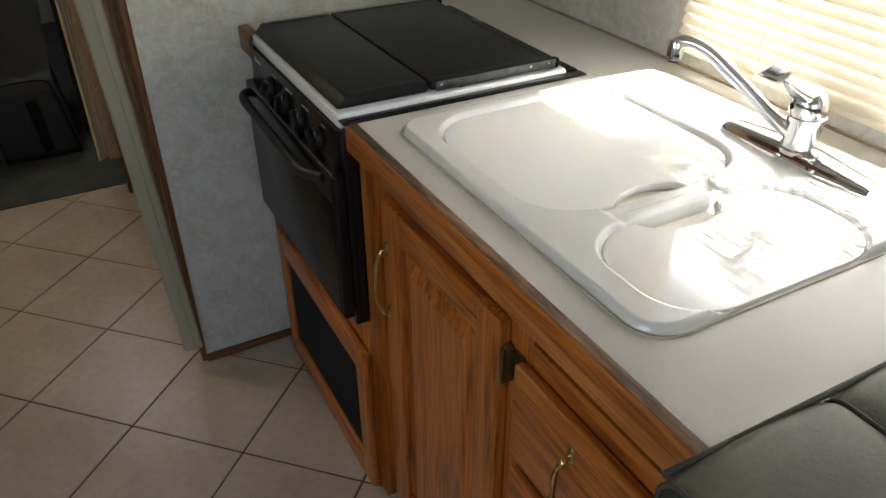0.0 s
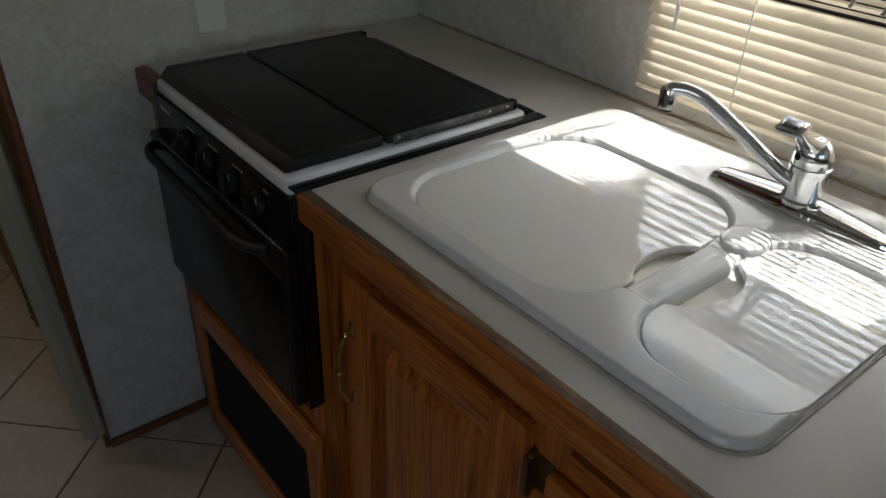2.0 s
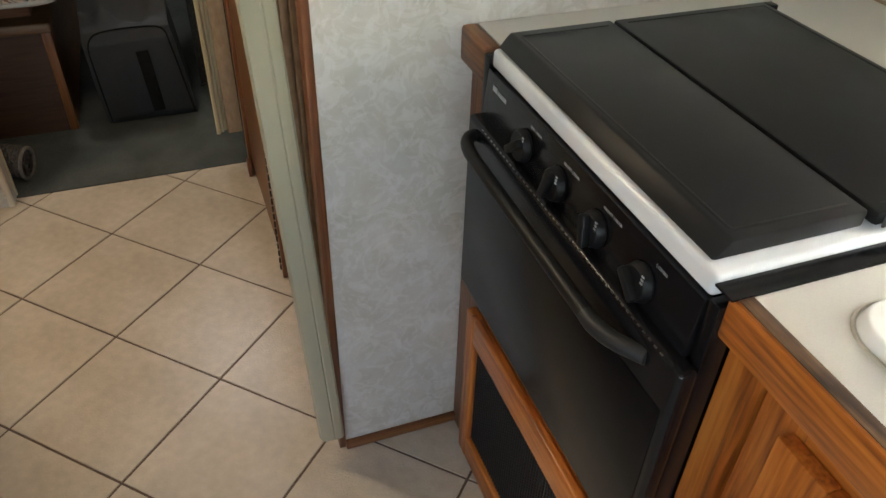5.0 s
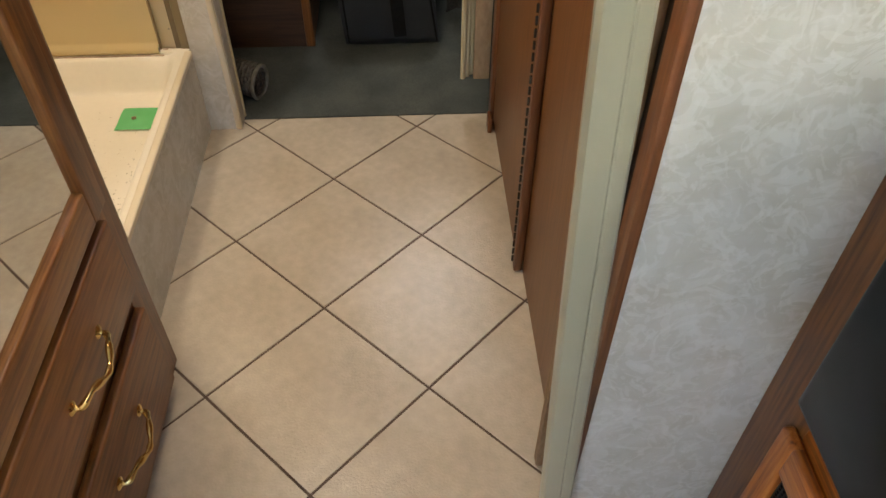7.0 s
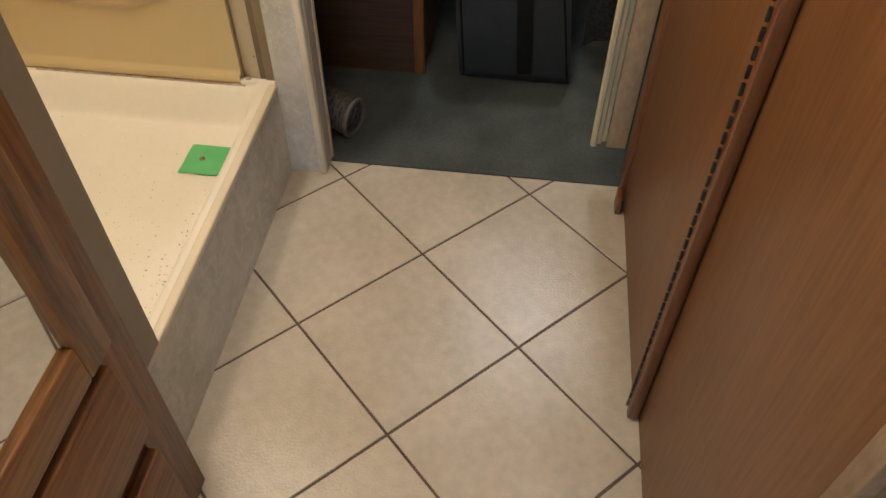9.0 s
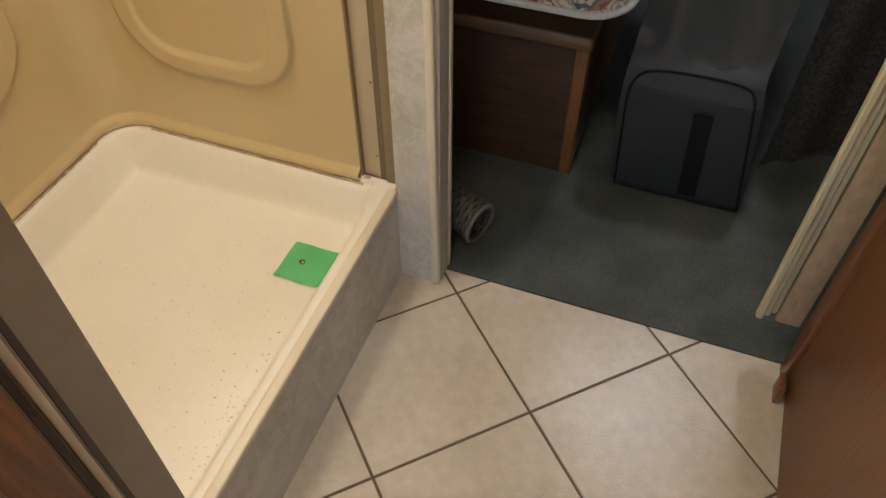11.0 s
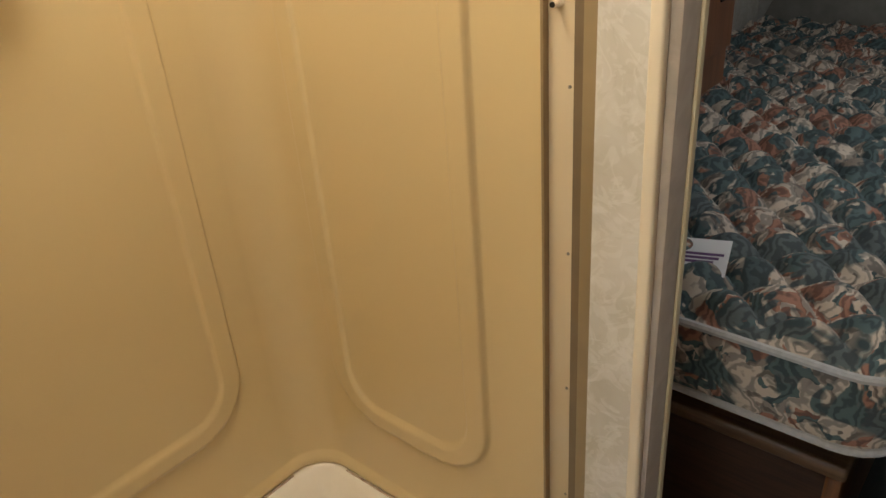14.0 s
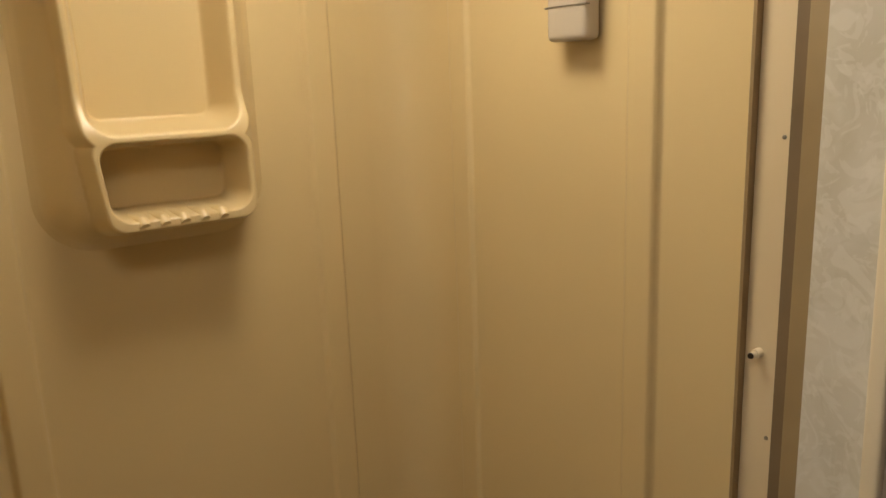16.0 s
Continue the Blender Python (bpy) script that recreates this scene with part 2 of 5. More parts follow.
tape_green = material("green_tape", (0.11, 0.50, 0.20), (0.14, 0.55, 0.25), 14, 0.22, bump=0.25, bscale=35, bdist=0.003)
paper_white = material("white_paper_tag", (0.68, 0.68, 0.69), (0.75, 0.75, 0.76), 10, 0.7)
ink_purple = material("purple_ink", (0.10, 0.05, 0.13), (0.14, 0.07, 0.18), 20, 0.7)
ink_dark = material("dark_ink", (0.12, 0.12, 0.12), (0.2, 0.2, 0.2), 20, 0.8)
ink_white = material("white_print", (0.34, 0.34, 0.34), (0.42, 0.42, 0.42), 20, 0.6)
tape_clear = material("pale_tape_patch", (0.70, 0.69, 0.65), (0.76, 0.75, 0.71), 12, 0.35)
lit_bowl_cream = material("lit_bowl_cream", (0.80, 0.77, 0.66), (0.83, 0.80, 0.69), 6, 0.3)
grey_metal = material("grey_side_metal", (0.09, 0.09, 0.092), (0.15, 0.15, 0.152), 60, 0.4, metal=0.8)
grey_plastic = material("pale_grey_plastic", (0.50, 0.45, 0.39), (0.55, 0.50, 0.43), 8, 0.35)
bed_wall_mat = material("grey_bedroom_wall", (0.36, 0.36, 0.34), (0.44, 0.44, 0.42), 20, 0.7, distort=1.5)
head_mat = material("grey_headboard_cloth", (0.20, 0.195, 0.18), (0.25, 0.245, 0.225), 20, 0.85, bump=0.3, bscale=200)
ceiling_mat = material("white_ceiling_board", (0.62, 0.61, 0.58), (0.68, 0.67, 0.64), 12, 0.7)
mattress_band = material("pale_piping_tape", (0.42, 0.43, 0.43), (0.50, 0.51, 0.51), 90, 0.8, bump=0.5, bscale=300)
screw_mat = material("steel_screw", (0.25, 0.24, 0.22), (0.35, 0.33, 0.3), 60, 0.4, metal=0.9)
dark_bronze = material("groove_shade_bronze", (0.045, 0.032, 0.022), (0.07, 0.05, 0.034), 20, 0.5)
grime = material("grey_caulk_grime", (0.30, 0.20, 0.15), (0.62, 0.52, 0.42), 60, 0.8)

for m_, k_ in ((black_glass, 0.2), (black_enamel, 0.3), (black_matte, 0.26), (black_cover, 0.24)):
    m_.node_tree.nodes["Principled BSDF"].inputs["Specular IOR Level"].default_value = k_

mirror_mat = bpy.data.materials.new("mirror_glass")
mirror_mat.use_nodes = True
mb = mirror_mat.node_tree.nodes["Principled BSDF"]
mb.inputs["Base Color"].default_value, mb.inputs["Metallic"].default_value, mb.inputs["Roughness"].default_value = (0.86, 0.88, 0.87, 1), 1.0, 0.015

glass_mat = bpy.data.materials.new("window_glass")
glass_mat.use_nodes = True
gb = glass_mat.node_tree.nodes["Principled BSDF"]
gb.inputs["Transmission Weight"].default_value, gb.inputs["Roughness"].default_value, gb.inputs["IOR"].default_value = 1.0, 0.0, 1.45


def floral():
    """Quilted ticking: cream and rust blooms with streaked petals on slate teal."""
    m = bpy.data.materials.new("floral_ticking")
    m.use_nodes = True
    nt = m.node_tree
    N, L = nt.nodes.new, nt.links.new
    bs = nt.nodes["Principled BSDF"]
    tc = N("ShaderNodeTexCoord")
    n = N("ShaderNodeTexNoise")
    n.inputs["Scale"].default_value, n.inputs["Detail"].default_value = 14, 3
    L(tc.outputs["Object"], n.inputs["Vector"])
    mx = N("ShaderNodeMix")
    mx.data_type, mx.blend_type = "RGBA", "LINEAR_LIGHT"
    mx.inputs["Factor"].default_value = 0.09
    L(tc.outputs["Object"], mx.inputs["A"])
    L(n.outputs["Color"], mx.inputs["B"])

    def cells(scale, stops, stretch=1.0):
        v = N("ShaderNodeTexVoronoi")
        v.inputs["Scale"].default_value = scale
        mp = N("ShaderNodeMapping")
        mp.inputs["Scale"].default_value, mp.inputs["Rotation"].default_value = (1.0, stretch, 1.0), (0, 0, 0.5)
        L(mx.outputs["Result"], mp.inputs[0])
        L(mp.outputs[0], v.inputs["Vector"])
        r = N("ShaderNodeValToRGB")
        r.color_ramp.interpolation = "CONSTANT"
        e = r.color_ramp.elements
        e[0].position, e[0].color = 0.0, (*stops[0][1], 1)
        e[1].position, e[1].color = stops[1][0], (*stops[1][1], 1)
        for p, c in stops[2:]:
            k = e.new(p)
            k.color = (*c, 1)
        sep = N("ShaderNodeSeparateColor")
        L(v.outputs["Color"], sep.inputs[0])
        L(sep.outputs[0], r.inputs[0])
        return v, r, sep

    teal, slate, rust, cream, grey, dk = (0.078, 0.126, 0.136), (0.095, 0.125, 0.135), (0.32, 0.165, 0.12), (0.53, 0.47, 0.40), (0.26, 0.225, 0.195), (0.055, 0.085, 0.095)
    v1, r1, _ = cells(7.5, [(0, teal), (0.34, slate), (0.52, grey), (0.62, rust), (0.74, teal), (0.9, dk)])
    v2, r2, s2 = cells(38, [(0, cream), (0.30, rust), (0.46, grey), (0.60, cream), (0.78, teal)], 0.34)
    w = N("ShaderNodeTexWave")
    w.inputs["Scale"].default_value, w.inputs["Distortion"].default_value, w.inputs["Detail"].default_value, w.inputs["Detail Scale"].default_value = 13, 3.5, 2, 2.2
    L(mx.outputs["Result"], w.inputs["Vector"])
    blob = N("ShaderNodeTexNoise")
    blob.inputs["Scale"].default_value, blob.inputs["Detail"].default_value, blob.inputs["Distortion"].default_value = 8.5, 2.5, 1.4
    L(tc.outputs["Object"], blob.inputs["Vector"])
    br = N("ShaderNodeValToRGB")
    br.color_ramp.elements[0].position, br.color_ramp.elements[1].position = 0.465, 0.50
    L(blob.outputs["Fac"], br.inputs[0])
    m1 = N("ShaderNodeMix")
    m1.data_type = "RGBA"
    L(br.outputs[0], m1.inputs["Factor"])
    L(r1.outputs[0], m1.inputs["A"])
    L(r2.outputs[0], m1.inputs["B"])
    wr = N("ShaderNodeValToRGB")
    wr.color_ramp.elements[0].position, wr.color_ramp.elements[1].position = 0.25, 0.75
    wr.color_ramp.elements[0].color, wr.color_ramp.elements[1].color = (0.38, 0.38, 0.39, 1), (1.15, 1.1, 1.05, 1)
    L(w.outputs["Fac"], wr.inputs[0])
    m2 = N("ShaderNodeMix")
    m2.data_type, m2.blend_type = "RGBA", "MULTIPLY"
    m2.inputs["Factor"].default_value = 0.72
    L(m1.outputs["Result"], m2.inputs["A"])
    L(wr.outputs[0], m2.inputs["B"])
    L(m2.outputs["Result"], bs.inputs["Base Color"])
    bs.inputs["Roughness"].default_value = 0.75
    f, b = N("ShaderNodeTexNoise"), N("ShaderNodeBump")
    f.inputs["Scale"].default_value = 300
    L(tc.outputs["Object"], f.inputs["Vector"])
    L(f.outputs["Fac"], b.inputs["Height"])
    b.inputs["Strength"].default_value, b.inputs["Distance"].default_value = 0.4, 0.001
    L(b.outputs[0], bs.inputs["Normal"])
    return m


floral_mat = floral()

# ---- builders ----
AT = {}


def thing(name, at, label, category, group="", kind=""):
    ob = new(name)
    ob.location = at
    ob.empty_display_size = 0.05
    AT[ob.name] = Vector(at)
    return tagged(ob, label, category, group, kind)


def part(name, bm, mat, parent=None, label="", angle=35.0):
    """Links a bmesh, made in world metres, as one mesh object under a thing or part."""
    me = bpy.data.meshes.new(name)
    base = AT[parent.name] if parent else Vector((0, 0, 0))
    bmesh.ops.recalc_face_normals(bm, faces=bm.faces)
    bmesh.ops.translate(bm, vec=-base, verts=bm.verts)
    bm.to_mesh(me)
    bm.free()
    me.polygons.foreach_set("use_smooth", [True] * len(me.polygons))
    me.set_sharp_from_angle(angle=radians(angle))
    me.materials.append(mat)
    ob = new(name, me)
    if parent:
        ob.parent = parent
    AT[ob.name] = base.copy()
    if label:
        tagged(ob, label)
    return ob


def box(x0, x1, y0, y1, z0, z1, bev=0.0, seg=2, bm=None):
    """A block, with rounded edges if asked; added to bm if given."""
    b = bmesh.new()
    bmesh.ops.create_cube(b, size=1)
    for v in b.verts:
        v.co = Vector((x0 + (v.co.x + 0.5) * (x1 - x0), y0 + (v.co.y + 0.5) * (y1 - y0), z0 + (v.co.z + 0.5) * (z1 - z0)))
    if bev:
        bmesh.ops.bevel(b, geom=b.edges[:], offset=bev, segments=seg, affect="EDGES", profile=0.5)
    return merge(bm, b)


def merge(bm, b):
    if bm is None:
        return b
    me = bpy.data.meshes.new("tmp")
    b.to_mesh(me)
    b.free()
    bm.from_mesh(me)
    bpy.data.meshes.remove(me)
    return bm


def turned(bm, m):
    bmesh.ops.transform(bm, matrix=m, verts=bm.verts)
    return bm


def tube(points, r, sides=10, closed=False, bm=None):
    """A round bar along a polyline; r is one radius or one for each point."""
    b = bmesh.new()
    pts = [Vector(p) for p in points]
    rs = r if isinstance(r, (list, tuple)) else [r] * len(pts)
    rings = []
    n = len(pts)
    up = None
    for i, p in enumerate(pts):
        a = pts[(i - 1) % n] if (closed or i > 0) else p
        c = pts[(i + 1) % n] if (closed or i < n - 1) else p
        d = (c - a).normalized()
        if up is None:
            up = d.orthogonal().normalized()
        up = (up - d * up.dot(d)).normalized()
        side = d.cross(up)
        rings.append([b.verts.new(p + (up * math.cos(q) + side * math.sin(q)) * rs[i]) for q in [2 * math.pi * k / sides for k in range(sides)]])
    for i in range(n if closed else n - 1):
        u, w = rings[i], rings[(i + 1) % n]
        for k in range(sides):
            b.faces.new((u[k], u[(k + 1) % sides], w[(k + 1) % sides], w[k]))
    if not closed:
        b.faces.new(rings[0][::-1])
        b.faces.new(rings[-1])
    return merge(bm, b)


def lathe(profile, m, sides=24, bm=None):
    """A turned shape: (radius, height) pairs round the local z axis, placed by m."""
    b = bmesh.new()
    rings = []
    for r, h in profile:
        rings.append([b.verts.new(m @ Vector((r * math.cos(2 * math.pi * k / sides), r * math.sin(2 * math.pi * k / sides), h))) for k in range(sides)])
    for u, w in zip(rings, rings[1:]):
        for k in range(sides):
            b.faces.new((u[k], u[(k + 1) % sides], w[(k + 1) % sides], w[k]))
    b.faces.new(rings[0][::-1])
    b.faces.new(rings[-1])
    return merge(bm, b)


def smooth_path(points, steps=6):
    """Catmull-Rom through the points."""
    p = [Vector(q) for q in points]
    p = [p[0] * 2 - p[1]] + p + [p[-1] * 2 - p[-2]]
    out = []
    for i in range(1, len(p) - 2):
        for k in range(steps):
            t = k / steps
            out.append(0.5 * ((2 * p[i]) + (p[i + 1] - p[i - 1]) * t + (2 * p[i - 1] - 5 * p[i] + 4 * p[i + 1] - p[i + 2]) * t * t + (3 * p[i] - p[i - 1] - 3 * p[i + 1] + p[i + 2]) * t ** 3))
    out.append(p[-2])
    return out


def sheet(nu, nv, place):
    """A grid surface: place(u, v) gives a point for u, v from 0 to 1."""
    b = bmesh.new()
    vs = [[b.verts.new(place(i / nu, j / nv)) for j in range(nv + 1)] for i in range(nu + 1)]
    for i in range(nu):
        for j in range(nv):
            b.faces.new((vs[i][j], vs[i + 1][j], vs[i + 1][j + 1], vs[i][j + 1]))
    return b


def rbox_sdf(x, y, cx, cy, hx, hy, r):
    qx, qy = abs(x - cx) - hx + r, abs(y - cy) - hy + r
    return math.hypot(max(qx, 0), max(qy, 0)) + min(max(qx, qy), 0) - r


def ease(a, b, x):
    t = min(1, max(0, (x - a) / (b - a)))
    return t * t * (3 - 2 * t)


def plain(name, bm, mat, label, category, kind="structure", angle=35.0):
    return tagged(part(name, bm, mat, None, "", angle), label, category, kind=kind)


# ---- shell of the vehicle ----
X0, X1, Y0, Y1, ZC = -1.33, 1.10, -2.45, 5.48, 1.98
PY = 1.742          # kitchen face of the partition
WY0, WY1, WZ0, WZ1 = 0.385, 1.043, 0.972, 1.645

w = box(X1, X1 + 0.06, Y0 - 0.06, -0.75, -0.03, ZC)
box(X1, X1 + 0.06, -0.75, 0.08, -0.03, 1.0, bm=w)
box(X1, X1 + 0.06, -0.75, 0.08, 1.52, ZC, bm=w)
box(X1, X1 + 0.06, 0.08, WY0, -0.03, ZC, bm=w)
box(X1, X1 + 0.06, WY1, Y1 + 0.06, -0.03, ZC, bm=w)
box(X1, X1 + 0.06, WY0, WY1, -0.03, WZ0, bm=w)
box(X1, X1 + 0.06, WY0, WY1, WZ1, ZC, bm=w)
plain("wall_east", w, wallpaper, "mottled off-white wallpapered wall with a kitchen window", "wall")
w = box(X0 - 0.06, X0, Y0 - 0.06, -0.90, -0.03, ZC)
box(X0 - 0.06, X0, 0.20, Y1 + 0.06, -0.03, ZC, bm=w)
box(X0 - 0.06, X0, -0.90, 0.20, -0.03, 1.05, bm=w)
box(X0 - 0.06, X0, -0.90, 0.20, 1.60, ZC, bm=w)
plain("wall_west", w, wallpaper, "mottled off-white wallpapered side wall", "wall")
w = box(X0, X1, Y0 - 0.06, Y0, -0.03, 0.95)
box(X0, X1, Y0 - 0.06, Y0, 1.75, ZC, bm=w)
box(X0, -1.0, Y0 - 0.06, Y0, 0.95, 1.75, bm=w)
box(0.8, X1, Y0 - 0.06, Y0, 0.95, 1.75, bm=w)
plain("wall_south", w, wallpaper, "off-white wall at the front end", "wall")
plain("wall_north", box(X0, X1, Y1, Y1 + 0.06, -0.03, ZC), bed_wall_mat, "dim grey bedroom end wall", "wall")
plain("ceiling", box(X0 - 0.06, X1 + 0.06, Y0 - 0.06, Y1 + 0.06, ZC, ZC + 0.05), ceiling_mat, "plain white ceiling board", "ceiling")
plain("ground", box(-60, 60, -60, 60, -0.9, -0.85), material("dry_ground", (0.16, 0.13, 0.09), (0.24, 0.20, 0.15), 0.6, 0.95), "dry pale ground outside", "ground")

w = box(0.174, X1, PY, PY + 0.05, 0, ZC)
plain("wall_partition", w, wallpaper, "mottled off-white wallpapered partition beside the stove", "wall")
plain("trim_partition_edge", box(0.160, 0.1738, PY - 0.003, PY + 0.03, 0, ZC, 0.002), trim_wood, "red-brown wood edge strip of the partition", "trim")
plain("baseboard", box(0.173, 0.43, PY - 0.012, PY, 0, 0.022, 0.003), oakd_x, "thin brown wood strip along the floor", "baseboard")

# closet side along the passage
plain("wall_closet", box(0.172, 0.212, PY + 0.09, 2.335, 0, ZC, 0.001), panel_wood, "smooth brown wood closet panel", "wall")
plain("wall_closet_back", box(0.20, X1, PY + 0.06, PY + 0.09, 0, ZC), panel_wood, "wood closet side hidden behind the partition", "wall")
cd = thing("closet_door", (0.165, 2.62, 0), "tall brown wood closet door on a piano hinge, closed", "door")
part("door_panel", box(0.160, 0.180, 2.352, 2.905, 0.012, ZC - 0.03, 0.0015), panel_wood, cd)
part("hinge_strip", box(0.150, 0.170, 2.328, 2.346, 0.004, ZC - 0.02, 0.003), trim_wood, cd, "dark wood strip that carries the hinge")
for i in range(80):
    z = 0.02 + i * 0.024
    part("hinge_knuckle", tube([(0.1485, 2.3475, z), (0.1485, 2.3475, z + 0.016)], 0.0027, 6), dark_metal, cd)
plain("trim_closet_end", box(0.150, 0.185, 2.905, 2.952, 0, ZC, 0.003), trim_wood, "brown wood post at the end of the closet", "trim")
plain("trim_base_block", box(0.140, 0.152, 2.86, 2.90, 0, 0.05, 0.003), trim_wood, "small wood block at the foot of the closet", "trim")
plain("wall_bedroom_east", box(0.19, X1, 2.952, 3.0, 0, ZC), wallpaper, "wallpapered wall between closet and bedroom", "wall")

# left jamb of the bedroom doorway
end = box(-0.638, -0.560, 2.914, 2.972, 0, ZC)
for v in end.verts:
    if v.co.x > -0.6:
        v.co.x -= 0.010 * v.co.z
plain("wall_jamb", end, wallpaper, "narrow mottled wallpapered wall end by the shower", "wall")
plain("wall_shower_end", box(X0, -0.638, 2.955, 2.985, 0, ZC), wallpaper, "wall behind the shower end panel", "wall")
corner = box(-0.566, -0.549, 2.908, 2.922, 0, ZC, 0.004, 3)
for v in corner.verts:
    v.co.x -= 0.010 * v.co.z
plain("trim_jamb_corner", corner, pan_cream, "cream rounded plastic corner strip", "trim")
plain("trim_jamb_side", box(-0.575, -0.5495, 2.9225, 2.966, 0, ZC, 0.001), material("grey_jamb_strip", (0.42, 0.375, 0.32), (0.50, 0.45, 0.39), 25, 0.5, distort=1), "grey metal-faced jamb strip", "trim")
plain("trim_jamb_edge", box(-0.556, -0.546, 2.967, 2.978, 0, ZC, 0.002), vinyl_cream, "thin cream edge strip", "trim")
st = thing("strike_plate", (-0.548, 2.944, 1.29), "small dark metal door catch on the jamb", "latch")
part("plate", box(-0.5495, -0.546, 2.937, 2.943, 1.274, 1.318, 0.001), dark_metal, st)
part("tongue", box(-0.5495, -0.542, 2.943, 2.956, 1.289, 1.299, 0.001), dark_metal, st)

# window
win = thing("window_1", (X1 + 0.03, 0.65, WZ0), "kitchen window in a slim metal frame", "window", kind="structure")
f = box(X1 + 0.015, X1 + 0.045, WY0, WY1, WZ0, WZ0 + 0.02)
box(X1 + 0.015, X1 + 0.045, WY0, WY1, WZ1 - 0.02, WZ1, bm=f)
box(X1 + 0.015, X1 + 0.045, WY0, WY0 + 0.02, WZ0 + 0.02, WZ1 - 0.02, bm=f)
box(X1 + 0.015, X1 + 0.045, WY1 - 0.02, WY1, WZ0 + 0.02, WZ1 - 0.02, bm=f)
part("window_frame", f, dark_metal, win)
gl = part("pane", box(X1 + 0.028, X1 + 0.033, WY0 + 0.02, WY1 - 0.02, WZ0 + 0.02, WZ1 - 0.02), glass_mat, win)
gl.visible_shadow = False

# Unseen slab added behind the dinette fill lamp to block the sun.
plain("dinette_sun_block", box(X1 + 0.03, X1 + 0.05, -0.75, 0.08, 1.0, 1.52), material("white_block", (0.7, 0.69, 0.66), (0.74, 0.73, 0.70), 9, 0.7), "added white slab that keeps sun out of the unseen dinette opening", "window")

glow = bpy.data.materials.new("daylight_haze")
glow.use_nodes = True
ge = glow.node_tree.nodes.new("ShaderNodeEmission")
ge.inputs[0].default_value, ge.inputs[1].default_value = (0.93, 0.97, 1.0, 1), 3.4
glow.node_tree.links.new(ge.outputs[0], glow.node_tree.nodes["Material Output"].inputs[0])
plain("backdrop", box(3.4, 3.42, -3.5, 4.5, -0.85, 3.4), glow, "overexposed daylight outside the kitchen window", "backdrop")

tree = thing("tree", (4.3, -0.5, -0.85), "leafy tree outside that dapples the window", "tree")
bark = material("grey_bark", (0.07, 0.055, 0.04), (0.14, 0.11, 0.085), 12, 0.9, stretch=(1, 1, 0.2), bump=0.6, bscale=40)
leaf_mat = material("green_leaf", (0.045, 0.085, 0.02), (0.08, 0.12, 0.035), 20, 0.6, trans=0.3)
tk = smooth_path([(4.3, -0.5, -0.86), (4.26, -0.46, 1.2), (4.15, -0.40, 3.0), (3.95, -0.25, 4.2), (3.7, -0.1, 5.2)], 5)
part("trunk", tube(tk, [0.14 - 0.11 * i / len(tk) for i in range(len(tk))], 10), bark, tree)
shade = [Vector((1.10, y, z)) + sun_dir * d for y, z, d in ((0.70, 0.96, 3.0), (0.66, 1.10, 3.1), (0.68, 1.24, 3.2), (0.74, 1.40, 3.3), (0.70, 1.60, 3.5))]
lm = smooth_path([shade[0], shade[1], shade[2], shade[3], shade[4], (3.35, 0.1, 4.75), (3.7, -0.1, 5.1)], 6)
part("limb", tube(lm, [0.006 + 0.034 * (i / len(lm)) ** 1.6 for i in range(len(lm))], 8), bark, tree)
b = bmesh.new()
rl = random.Random(11)
for k in range(460):
    if k < 130:
        c = Vector(lm[rl.randrange(1, 22)]) + Vector((rl.gauss(0, 0.04), rl.gauss(0, 0.038), rl.gauss(0, 0.05)))
    else:
        c = Vector((3.9, -0.5, 5.6)) + Vector((rl.gauss(0, 0.5), rl.gauss(-0.5, 0.45), rl.gauss(0.4, 0.4)))
    m = Matrix.Translation(c) @ Euler((rl.uniform(0, 6), rl.uniform(0, 6), rl.uniform(0, 6))).to_matrix().to_4x4()
    vs = [b.verts.new(m @ Vector(q)) for q in ((0, -0.045, 0), (0.02, -0.01, 0.004), (0.016, 0.02, 0.004), (0, 0.05, 0), (-0.016, 0.02, 0.004), (-0.02, -0.01, 0.004))]
    b.faces.new(vs)
tagged(part("crown", b, leaf_mat, tree, "loose green leaves"), kind="stuff")

# blind
bl = thing("window_blind", (1.078, 0.65, 1.5), "cream slatted blind, half closed, glowing with sun", "blind")
part("headrail", box(1.060, 1.096, 0.362, 1.046, 1.640, 1.670, 0.003), blind_mat, bl)
part("bottom_rail", box(1.068, 1.090, 0.362, 1.046, 0.955, 0.967, 0.003), blind_mat, bl)


def slat_mesh():
    b = bmesh.new()
    rows = []
    for i in range(7):
        u = i / 6 - 0.5
        x, z = u * 0.0255, 0.0028 * (1 - 4 * u * u)
        rows.append((x, z))
    a = radians(54)
    pts = [(x * math.cos(a) - z * math.sin(a), x * math.sin(a) + z * math.cos(a)) for x, z in rows]
    vs = [[b.verts.new((x, y, z)) for x, z in pts] for y in (-0.341, 0.341)]
    vt = [[b.verts.new((x - 0.0004, y, z + 0.0004)) for x, z in pts] for y in (-0.341, 0.341)]
    for g in (vs, vt):
        for i in range(6):
            b.faces.new((g[0][i], g[0][i + 1], g[1][i + 1], g[1][i]))
    me = bpy.data.meshes.new("slat")
    b.to_mesh(me)
    b.free()
    me.polygons.foreach_set("use_smooth", [True] * len(me.polygons))
    me.materials.append(blind_mat)
    return me


slat = slat_mesh()
for i in range(32):
    o = new("slat", slat)
    o.parent = bl
    o.location = (0.0, 0.053 + random.uniform(-0.003, 0.003), 0.976 - 1.5 + i * 0.0208)
